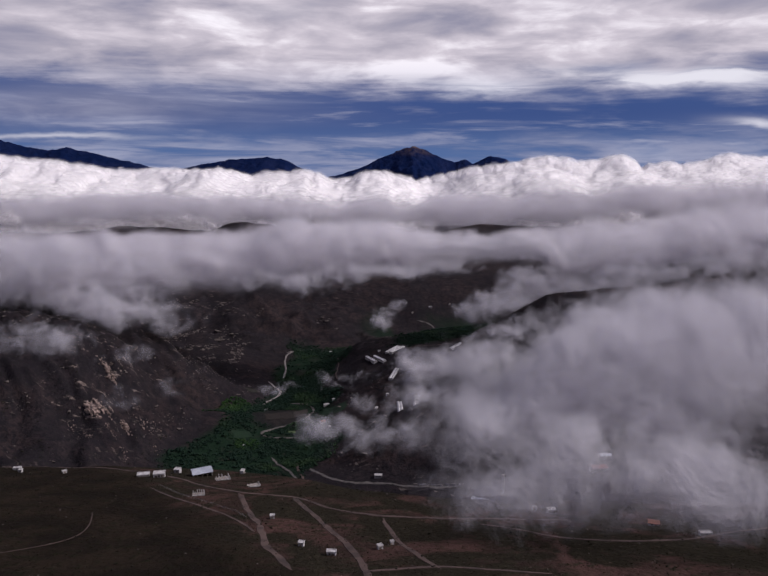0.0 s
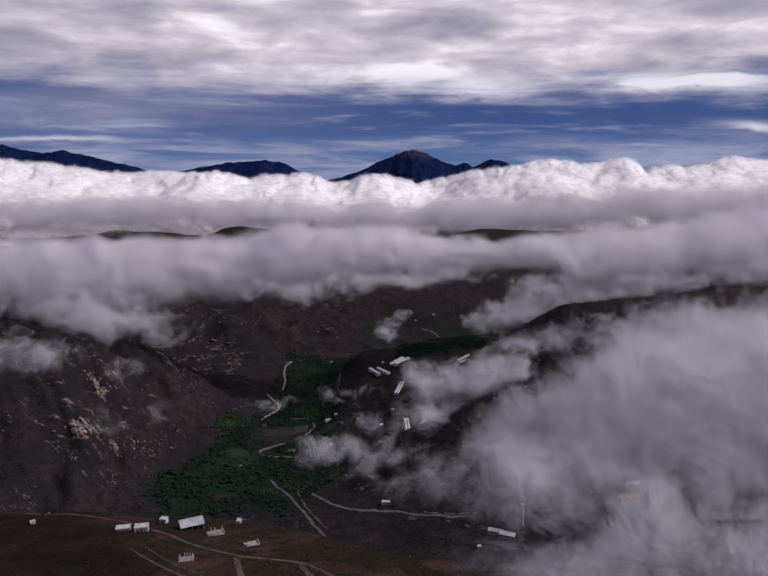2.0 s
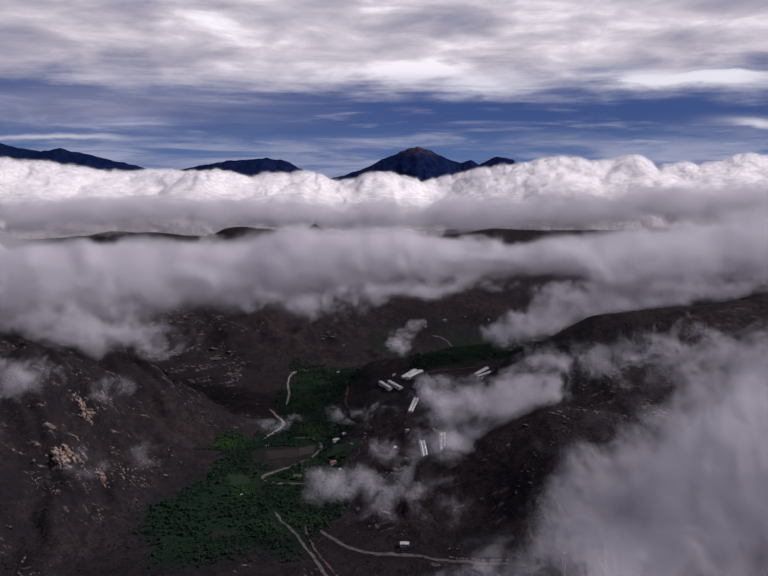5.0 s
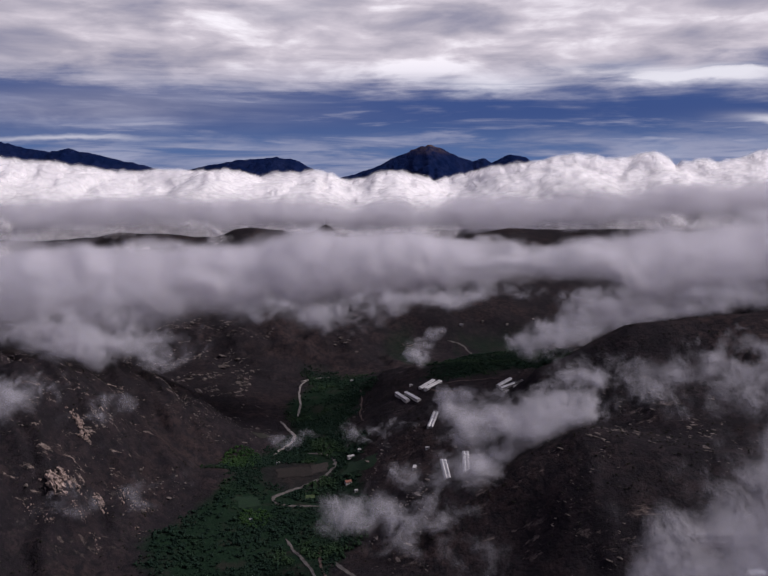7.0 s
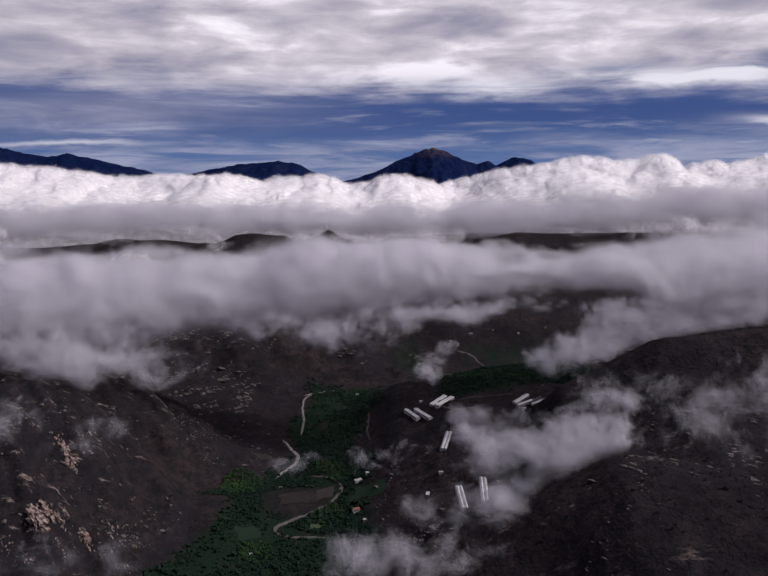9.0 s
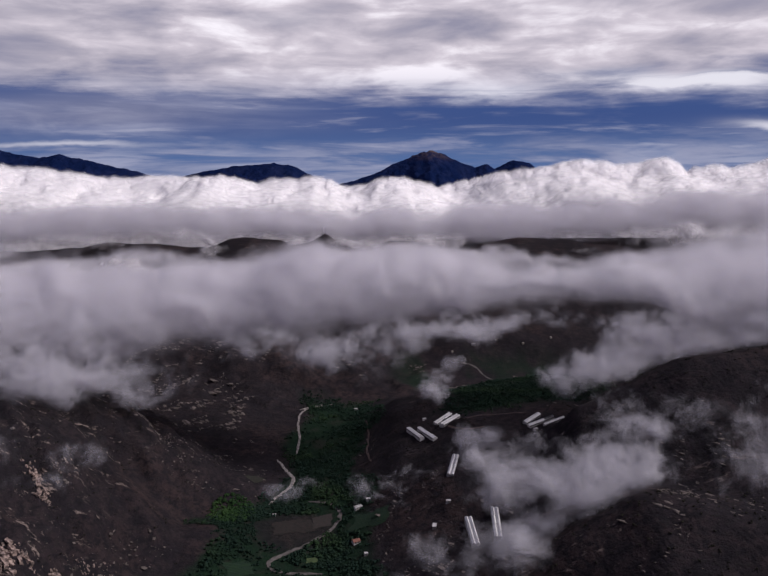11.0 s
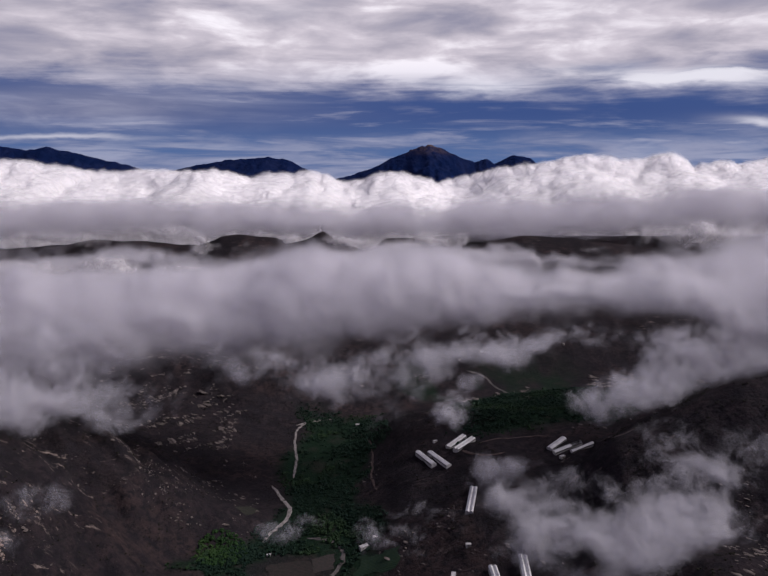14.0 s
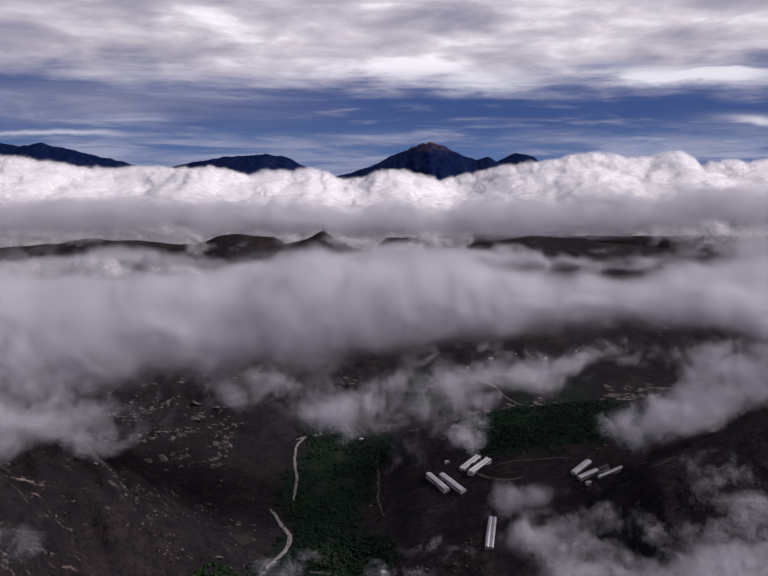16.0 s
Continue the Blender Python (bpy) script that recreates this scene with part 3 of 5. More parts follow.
def cumulus_bank():
    """The sea of cloud that closes the view: grey slopes that rise to heaped white heads."""
    at, high = np.array(HEADS, float).T

    def heads(x):
        return sum(np.interp(x + k, at, high) for k in (-45, 0, 45)) / 3

    def top(x, y):
        wx = x + 110 * (fbm(x / 150, y / 150, octaves=3, seed=67) - 0.5)
        wy = y + 110 * (fbm(x / 150, y / 150, octaves=3, seed=68) - 0.5)
        crest = 3620 + 160 * (fbm(x / 400, 2.0, octaves=2, seed=63) - 0.5)
        ahead = np.maximum(crest - y, 0)
        fall = 0.42 * np.minimum(ahead, 160) + 0.22 * np.clip(ahead - 160, 0, 400) + 0.12 * np.maximum(ahead - 560, 0)
        puffs = 0.0
        for size, rise, seed in ((420, 60, 70), (190, 44, 71), (88, 17, 72), (42, 5, 73)):
            puffs = puffs + rise * (((2 * field(wx / size, wy / size, 0.0, seed) - 1) ** 2 + 0.01) ** 0.25 - 0.62)
        return heads(x) - fall - 0.25 * np.maximum(y - crest, 0) + puffs * (0.5 + 0.5 * step(500, 120, ahead))

    # the closed body under the soft skin
    cx, cy = np.arange(-3200, 3200, 10.0), np.arange(3120, 4300, 10.0)
    mx, my = np.meshgrid(cx, cy)
    v, q = sheet_mesh("bank", cx, cy, top(mx, my) - 40 - 300 * step(3330, 3120, my))
    me, used = mesh_from("cloud_bank", v, q)
    attach(me, "cover", np.ones(len(used)))
    me.materials.append(CUMULUS)
    tagged(new("cloud_bank", me), "bank of heaped cumulus with bright rounded tops", "cloud", kind="stuff")

    def skin(x, y, z):
        d = np.zeros(np.shape(x))
        above = z - top(x, y)
        near = (above > -70) & (above < 24)
        px, py, pz = x[near], y[near], z[near]
        n = fbm(px / 60, py / 60, pz / 45, 4, 89, 0.55) - 0.5
        d[near] = np.clip(0.25 - (above[near] + 30 * n) / 30, 0, 1) * step(-70, -50, above[near])
        return d

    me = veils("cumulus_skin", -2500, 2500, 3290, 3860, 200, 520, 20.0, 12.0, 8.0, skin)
    me.materials.append(FLUFF)
    return tagged(new("cumulus_skin", me), "soft torn skin of the cumulus bank", "cloud", kind="stuff")


# Added darker layer that stands in for shade on the bank's lower body.
drifting_cloud("soft grey-toned cloud added for the shaded foot of the cumulus", [
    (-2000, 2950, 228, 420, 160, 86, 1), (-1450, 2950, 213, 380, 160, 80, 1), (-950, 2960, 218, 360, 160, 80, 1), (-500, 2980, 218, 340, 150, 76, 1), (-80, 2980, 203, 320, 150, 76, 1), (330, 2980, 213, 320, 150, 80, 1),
    (760, 2980, 243, 360, 160, 86, 1), (1250, 2960, 263, 400, 170, 96, 1), (1800, 2950, 268, 450, 180, 100, 1), (1500, 2600, 218, 420, 160, 80, 1)], SHADED_STRATUS, 81, 19.0, 12.0, 120.0, 0.46, "stratus_cloud", 0.45)
cumulus_bank()


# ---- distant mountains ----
def hazed_rock_material():
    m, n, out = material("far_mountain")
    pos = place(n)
    # The navy of the base colour stands in for distance haze.
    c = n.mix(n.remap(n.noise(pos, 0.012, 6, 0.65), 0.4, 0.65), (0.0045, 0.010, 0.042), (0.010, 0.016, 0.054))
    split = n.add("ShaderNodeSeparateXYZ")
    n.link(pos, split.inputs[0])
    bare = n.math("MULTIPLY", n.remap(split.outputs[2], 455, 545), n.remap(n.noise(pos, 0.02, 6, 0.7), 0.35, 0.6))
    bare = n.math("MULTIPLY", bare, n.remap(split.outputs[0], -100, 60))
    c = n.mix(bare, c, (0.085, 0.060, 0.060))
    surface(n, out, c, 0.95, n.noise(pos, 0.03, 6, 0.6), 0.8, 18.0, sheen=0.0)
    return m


HAZED_ROCK = hazed_rock_material()


def far_mountain(label, crest, fall, seed):
    b = np.array(crest)
    cx = np.arange(b[:, 0].min() - 260, b[:, 0].max() + 260, 9.0)
    cy = np.arange(b[:, 1].min() - 420, b[:, 1].max() + 120, 12.0)
    mx, my = np.meshgrid(cx, cy)
    wx = mx + 60 * (fbm(mx / 90, my / 90, octaves=4, seed=seed) - 0.5)
    d, high = near_line(wx, my, crest)
    mz = high - fall * (np.sqrt(d * d + 100) - 10) * (0.7 + 0.6 * fbm(mx / 70, my / 110, octaves=4, seed=seed + 1)) + 14 * (fbm(mx / 30, my / 30, octaves=4, seed=seed + 2) - 0.5)
    f = np.maximum(mz[:-1, :-1], mz[1:, 1:]) > 230
    v, q = sheet_mesh("far", cx, cy, mz, f)
    me, used = mesh_from("far_mountain", v, q)
    me.materials.append(HAZED_ROCK)
    return tagged(new("mountain", me), label, "mountain")


far_mountain("dark haze-blue mountain with a bare brown summit", [(-300, 4600, 330), (-197, 4640, 352), (-2, 4680, 436), (111, 4700, 492), (190, 4700, 520), (256, 4700, 538), (336, 4700, 513), (450, 4700, 458), (563, 4700, 428), (611, 4690, 448), (676, 4690, 412)], 0.6, 201)
far_mountain("low dark haze-blue mountain behind the clouds", [(690, 4760, 420), (745, 4760, 448), (825, 4760, 472), (925, 4760, 446), (1000, 4760, 400)], 0.6, 211)
far_mountain("long dark haze-blue mountain ridge above the clouds", [(-1350, 4690, 370), (-1265, 4700, 396), (-1003, 4700, 443), (-873, 4700, 448), (-744, 4700, 460), (-615, 4700, 440), (-488, 4700, 369)], 0.6, 221)
far_mountain("dark haze-blue mountain range sloping down into cloud", [(-3000, 4450, 640), (-2461, 4500, 564), (-2282, 4500, 518), (-2160, 4500, 499), (-2035, 4500, 516), (-1853, 4500, 479), (-1656, 4500, 432), (-1450, 4500, 385)], 0.6, 231)


# ---- tools for things ----
def ground_top(x, y):
    """The height of the ground sheet itself."""
    x, y = np.asarray(x, float), np.asarray(y, float)
    i = np.clip(np.searchsorted(xs, x) - 1, 0, len(xs) - 2)
    j = np.clip(np.searchsorted(ys, y) - 1, 0, len(ys) - 2)
    u, v = (x - xs[i]) / (xs[i + 1] - xs[i]), (y - ys[j]) / (ys[j + 1] - ys[j])
    return (gz[j, i] * (1 - u) + gz[j, i + 1] * u) * (1 - v) + (gz[j + 1, i] * (1 - u) + gz[j + 1, i + 1] * u) * v


def plain_material(name, colour, other, scale=0.6, rough=0.8, metal=0.0, bump=0.3):
    m, n, out = material(name)
    pos = place(n)
    a, b = n.noise(pos, scale, 5, 0.6), n.noise(pos, scale * 6, 4, 0.6)
    c = n.mix(n.remap(a, 0.38, 0.66), colour, other)
    c = n.mix(n.math("MULTIPLY", n.remap(b, 0.55, 0.75), 0.5), c, other)
    pick = n.add("ShaderNodeObjectInfo").outputs["Random"]
    c = n.mix(n.math("MULTIPLY", pick, 0.18), c, other)
    surface(n, out, c, rough, b, bump, 0.05, metal)
    return m


WHITE_WALL = plain_material("white_paint", (0.46, 0.44, 0.45), (0.27, 0.25, 0.25))
GREY_WALL = plain_material("grey_block", (0.30, 0.27, 0.25), (0.20, 0.17, 0.15))
METAL_ROOF = plain_material("metal_sheet", (0.50, 0.52, 0.57), (0.36, 0.38, 0.44), 0.25, 0.45, 0.4)
PLASTIC = plain_material("white_plastic", (0.60, 0.58, 0.59), (0.44, 0.42, 0.43), 0.12, 0.5)
CURTAIN = plain_material("dark_curtain", (0.07, 0.065, 0.07), (0.12, 0.11, 0.11))
RED_ROOF = plain_material("red_roof", (0.18, 0.055, 0.05), (0.12, 0.045, 0.04))
TILE_ROOF = plain_material("clay_roof", (0.20, 0.085, 0.065), (0.13, 0.065, 0.05))
DARK_HOLE = plain_material("dark_opening", (0.015, 0.015, 0.018), (0.03, 0.028, 0.028), 0.5, 0.3)
STEEL = plain_material("grey_steel", (0.30, 0.30, 0.33), (0.20, 0.20, 0.22), 0.5, 0.5, 0.6)
TIMBER = plain_material("weathered_timber", (0.22, 0.18, 0.15), (0.12, 0.10, 0.085))
ROAD = plain_material("pale_dirt", (0.082, 0.055, 0.049), (0.038, 0.027, 0.025), 0.14, 0.95, 0.0, 0.6)
VALLEY_ROAD = plain_material("grey_gravel_road", (0.105, 0.092, 0.088), (0.045, 0.040, 0.039), 0.16, 0.95, 0.0, 0.6)
STREAM = plain_material("pale_river_gravel", (0.25, 0.22, 0.21), (0.09, 0.08, 0.077), 0.22, 0.8, 0.0, 0.6)
ROCK = plain_material("pale_pink_rock", (0.33, 0.245, 0.215), (0.075, 0.056, 0.050), 0.30, 0.9, 0.0, 0.8)
ROCK_GREY = plain_material("pale_grey_rock", (0.26, 0.22, 0.20), (0.10, 0.085, 0.078), 0.3, 0.9, 0.0, 0.8)


def part(name, bm, mat, parent, label=""):
    me = bpy.data.meshes.new(name)
    bm.to_mesh(me)
    bm.free()
    me.materials.append(mat)
    ob = new(name, me)
    ob.parent = parent
    return tagged(ob, label) if label else ob


def box(bm, x0, y0, z0, x1, y1, z1):
    v = [bm.verts.new((x, y, z)) for z in (z0, z1) for x, y in ((x0, y0), (x1, y0), (x1, y1), (x0, y1))]
    for f in ((3, 2, 1, 0), (4, 5, 6, 7), (0, 1, 5, 4), (1, 2, 6, 5), (2, 3, 7, 6), (3, 0, 4, 7)):
        bm.faces.new([v[k] for k in f])


def boxed(*dims):
    bm = bmesh.new()
    box(bm, *dims)
    return bm


def prism(profile, y0, y1):
    """A profile in x and z, drawn out along y."""
    bm = bmesh.new()
    a = [bm.verts.new((x, y0, z)) for x, z in profile]
    b = [bm.verts.new((x, y1, z)) for x, z in profile]
    k = len(profile)
    for i in range(k):
        bm.faces.new((a[i], a[(i + 1) % k], b[(i + 1) % k], b[i]))
    bm.faces.new(a[::-1])
    bm.faces.new(b)
    bmesh.ops.recalc_face_normals(bm, faces=bm.faces[:])
    return bm


def stand(name, x, y, turn, sink=0.0):
    """An empty at a thing's base on the ground."""
    e = new(name)
    e.matrix_world = pose(x, y, float(ground_top(x, y)) - sink, 0, 0, turn)
    return e


def window_on(wall, x, z, y, w=1.1, h=1.0):
    """A window in a wall that faces along y; the frame stands a little proud."""
    side = -1 if y < 0 else 1
    bm = bmesh.new()
    for a in ((x - w / 2 - 0.08, z - 0.08, x + w / 2 + 0.08, z), (x - w / 2 - 0.08, z + h, x + w / 2 + 0.08, z + h + 0.08),
              (x - w / 2 - 0.08, z, x - w / 2, z + h), (x + w / 2, z, x + w / 2 + 0.08, z + h)):
        box(bm, a[0], min(y, y + side * 0.08), a[1], a[2], max(y, y + side * 0.08), a[3])
    win = part("window", bm, TIMBER, wall)
    part("pane", boxed(x - w / 2, min(y, y + side * 0.03), z, x + w / 2, max(y, y + side * 0.03), z + h), DARK_HOLE, win, "dark glass pane")


def house(label, x, y, turn, long, deep, high, wall_mat=None, roof_mat=None, pitch=0.25, windows=2, category="house", name="house", flat=False):
    e = tagged(stand(name, x, y, turn), label, category)
    a, b = long / 2, deep / 2
    wall = part("wall", prism([(-a, -2.0), (a, -2.0), (a, high), (-a, high)], -b, b), wall_mat or WHITE_WALL, e)
    if flat:
        bm = boxed(-a - 0.2, -b - 0.2, high + 0.003, a + 0.2, b + 0.2, high + 0.22)
        for q in ((-a - 0.2, -b - 0.2, a + 0.2, -b), (-a - 0.2, b, a + 0.2, b + 0.2), (-a - 0.2, -b, -a, b), (a, -b, a + 0.2, b)):
            box(bm, q[0], q[1], high + 0.223, q[2], q[3], high + 0.5)
        part("roof", bm, roof_mat or WHITE_WALL, e)
    else:
        top = high + b * 2 * pitch
        roof = prism([(-b - 0.5, high - 0.5 * pitch * 2 + 0.02), (0, top + 0.02), (b + 0.5, high - 0.5 * pitch * 2 + 0.02), (b + 0.5, high + 0.14), (0, top + 0.16), (-b - 0.5, high + 0.14)], -a - 0.4, a + 0.4)
        bmesh.ops.rotate(roof, verts=roof.verts[:], cent=(0, 0, 0), matrix=Matrix.Rotation(radians(90), 3, "Z"))
        part("roof", roof, roof_mat or METAL_ROOF, e, "shallow gabled roof")
        for s in (-1, 1):
            bm = bmesh.new()
            f = bm.faces.new([bm.verts.new(v) for v in ((s * a, -b, high), (s * a, b, high), (s * a, 0, top))])
            r = bmesh.ops.extrude_face_region(bm, geom=[f])
            bmesh.ops.translate(bm, verts=[v for v in r["geom"] if isinstance(v, bmesh.types.BMVert)], vec=(-s * 0.2, 0, 0))
            bmesh.ops.recalc_face_normals(bm, faces=bm.faces[:])
            part("gable", bm, wall_mat or WHITE_WALL, e)
    for k in range(windows):
        window_on(wall, -a + long * (k + 0.8) / (windows + 0.6), high * 0.38, -b, min(1.2, long / 5), high * 0.36)
    d = part("door", boxed(a - 1.6, -b - 0.06, 0, a - 0.7, -b - 0.002, min(2.0, high * 0.8)), TIMBER, e, "brown door")
    part("handle", boxed(a - 1.5, -b - 0.12, 0.95, a - 1.42, -b - 0.06, 1.1), STEEL, d)
    return e


# ---- long farm sheds ----
def arch(w, low, rise, count=9):
    return [(-w / 2 + w * k / (count - 1), low + rise * math.sin(math.pi * k / (count - 1)) ** 0.8) for k in range(count)]


def long_shed(label, ax, ay, bx, by, wide, spans=1, covered=(0.0, 1.0)):
    """A low shed with a rounded white roof, dark side curtains and pale ends, from a to b."""
    long, turn = math.hypot(bx - ax, by - ay), math.degrees(math.atan2(by - ay, bx - ax)) - 90
    e = tagged(stand("long_shed", (ax + bx) / 2, (ay + by) / 2, turn), label, "farm shed", "long farm sheds in the valley")
    # it follows the fall of the ground along its length
    za, zb = float(ground_top(ax, ay)), float(ground_top(bx, by))
    zm = max((za + zb) / 2, float(ground_top((ax + bx) / 2, (ay + by) / 2)))
    e.matrix_world = pose((ax + bx) / 2, (ay + by) / 2, zm, 0, 0, turn) @ pose(0, 0, 0, math.degrees(math.atan2(zb - za, long)))
    h, w = long / 2, wide / spans
    for s in range(spans):
        mid = -wide / 2 + w * (s + 0.5)
        over = arch(w - 0.25, 2.5, 1.5)
        under = [(x * 0.97, z - 0.12) for x, z in over][::-1]
        y0, y1 = -h + long * covered[0], -h + long * covered[1]
        bm = prism([(mid + x, z) for x, z in over + under], y0, y1)
        part("roof", bm, PLASTIC, e, "rounded white plastic roof")
        for y in (-h, h - 0.2):
            part("end_wall", prism([(mid + x * 0.95, z - 0.15) for x, z in over] + [(mid + w * 0.45, -3), (mid - w * 0.45, -3)], y, y + 0.2), WHITE_WALL, e, "white end wall")
        part("ridge_vent", boxed(mid - 0.25, y0 + 1, 4.02, mid + 0.25, y1 - 1, 4.22), STEEL, e, "grey ridge vent")
    for s in (-1, 1):
        x = s * (wide / 2 - 0.35)
        part("side_curtain", boxed(x - 0.08, -h + 0.3, 0.6, x + 0.08, h - 0.3, 2.5), CURTAIN, e, "dark side curtain")
        part("side_wall", boxed(x - 0.12, -h + 0.3, -3.0, x + 0.12, h - 0.3, 0.597), WHITE_WALL, e)
        for k in range(8):
            y = -h + 0.6 + (long - 1.2) * k / 7
            part("post", boxed(x + s * 0.13, y - 0.1, 0.6, x + s * 0.3, y + 0.1, 2.5), STEEL, e)
    if covered != (0.0, 1.0):
        for k in range(9):
            y = -h + 0.4 + (long - 0.8) * k / 8
            over = arch(wide - 0.3, 2.5, 1.45)
            part("hoop", prism(over + [(x * 0.94, z - 0.2) for x, z in over][::-1], y, y + 0.25), STEEL, e, "bare steel hoop")
    return e


long_shed("long white-roofed farm shed on the valley slope", -16, 1246, 1, 1197, 7.5)
long_shed("long white-roofed farm shed beside its twin", -1, 1236, 18, 1181, 7.5)
long_shed("white-roofed farm shed with two spans and a pale end", 22, 1234, 46, 1256, 8.5, 2)
long_shed("narrow farm shed with two spans beside a track", 29, 1211, 55, 1240, 8.5, 2)
long_shed("long farm shed with two white roofs side by side", 26, 1064, 38, 1114, 8.5, 2)
long_shed("short broad white-roofed farm shed under the ridge", 137, 1175, 160, 1193, 8.0)
long_shed("half-covered farm shed with bare steel hoops", 139, 1162, 175, 1176, 6.5, 1, (0.0, 0.62))
long_shed("narrow white farm shed at the foot of the ridge", 158, 1156, 187, 1167, 5.0)
long_shed("long farm shed half hidden in mist below the spur", 38, 990, 38, 930, 8.5, 2)
long_shed("long farm shed in mist with a pale end wall", 66, 991, 60, 931, 8.5, 2)
house("small pale hut between the farm sheds", 146, 1151, 30, 6, 3.5, 2.6, flat=True, windows=1, category="hut", name="hut")
house("tiny white hut beside the farm sheds", 8, 1262, 20, 5, 3, 2.4, flat=True, windows=1, category="hut", name="hut")


# ---- the settlement on the near bench ----
house("white flat-roofed house with dark windows", -131, 377, 12, 6.6, 4.4, 2.8, flat=True, windows=3)
house("low pale outbuilding with an open yard", -141, 378, 12, 7.0, 4.0, 1.6, GREY_WALL, WHITE_WALL, flat=True, windows=0, category="outbuilding", name="outbuilding")
house("small white cube house at the edge of the bench", -127, 400, -8, 3.6, 3.4, 2.6, flat=True, windows=1)
house("white hut on the edge of the slope", -85, 398, 80, 3.2, 2.2, 2.0, flat=True, windows=0, category="hut", name="hut")
house("white roadside hut on bare earth", -48, 286, 10, 1.9, 1.6, 1.6, flat=True, windows=1, category="hut", name="hut")
house("white hut among pale rubble", -30, 247, -12, 2.2, 1.8, 1.6, flat=True, windows=1, category="hut", name="hut")
# Hut form put in place of what looks like a parked truck.
house("white truck-like body built as a long low hut with dark windows", -17, 236, -5, 3.5, 1.9, 1.5, flat=True, windows=2, category="hut", name="hut")
# Box hut put in place of a round white tank.
house("round white tank by the track built as a box hut", 2, 243, 25, 1.9, 1.7, 1.5, flat=True, windows=1, category="hut", name="hut")
house("tiny white hut by the track", 7, 249, 25, 1.2, 1.1, 1.4, flat=True, windows=0, category="hut", name="hut")
house("white flat-roofed house in thin mist", 86, 297, 4, 3.8, 2.6, 1.9, flat=True, windows=3)
house("small hut in thin mist", 79, 302, 4, 1.8, 1.6, 1.6, flat=True, windows=1, category="hut", name="hut")
house("pink-roofed house on a mound of earth", 126, 274, -15, 4.4, 3.0, 1.6, WHITE_WALL, TILE_ROOF, windows=2)
house("low pale hut on the far bench", 142, 259, 5, 5.0, 2.0, 1.2, flat=True, windows=1, category="hut", name="hut")
house("white hut at the end of the bench road", -235, 410, 10, 4.6, 2.2, 1.5, flat=True, windows=1, category="hut", name="hut")
house("white hut on the grassy shoulder", -197, 395, 40, 2.4, 1.6, 1.5, flat=True, windows=0, category="hut", name="hut")
house("tiny pale hut on the grassy shoulder", -228, 401, 0, 2.0, 2.0, 1.8, flat=True, windows=0, category="hut", name="hut")


def warehouse():
    e = tagged(stand("warehouse", -108, 386, 24), "open warehouse with a broad blue-grey metal roof", "warehouse")
    a, b, h = 6.0, 4.2, 3.2
    part("back_wall", boxed(-a, b - 0.2, -2, a, b, h), GREY_WALL, e)
    part("side_wall", boxed(a - 0.2, -b, -2, a, b - 0.203, h), GREY_WALL, e)
    for x in (-a + 0.2, -a / 2, 0, a / 2):
        part("post", boxed(x - 0.15, -b, -2, x + 0.15, -b + 0.3, h), TIMBER, e)
    for x in (-a + 0.2, 0, a - 0.4):
        part("rafter", prism([(-b - 0.3, h - 0.25), (0, h + 1.15), (b + 0.3, h - 0.25), (b + 0.3, h - 0.05), (0, h + 1.35), (-b - 0.3, h - 0.05)], x, x + 0.2), TIMBER, e).matrix_local = pose(0, 0, 0, 0, 0, 90)
    roof = part("roof", prism([(-0.2, h + 1.36), (0.2, h + 1.36), (0.2, h + 1.5), (-0.2, h + 1.5)], -a - 0.5, a + 0.5), METAL_ROOF, e, "blue-grey corrugated roof")
    roof.matrix_local = pose(0, 0, 0, 0, 0, 90)
    # corrugated sheets, one by one
    bm = bmesh.new()
    wide, run = 1.16, b + 0.7
    rows = []
    for k in range(9):
        x, lift = -wide / 2 + wide * k / 8, 0.05 * (k % 2)
        rows.append((bm.verts.new((x, 0, lift)), bm.verts.new((x, run, lift)), bm.verts.new((x, 0, lift - 0.04)), bm.verts.new((x, run, lift - 0.04))))
    for p, q in zip(rows, rows[1:]):
        bm.faces.new((p[0], q[0], q[1], p[1]))
        bm.faces.new((p[3], q[3], q[2], p[2]))
    sheet = bpy.data.meshes.new("roof_sheet")
    bm.to_mesh(sheet)
    bm.free()
    sheet.materials.append(METAL_ROOF)
    fall = math.degrees(math.atan2(1.5, b + 0.5))
    for k in range(11):
        for s in (0, 180):
            o = new("roof_sheet", sheet)
            o.parent = roof
            o.matrix_local = pose(0, -a - 0.2 + 1.13 * (k + 0.25), h + 1.52, 0, 0, 90 + s) @ pose(0, 0, 0, -fall)
    return e


warehouse()


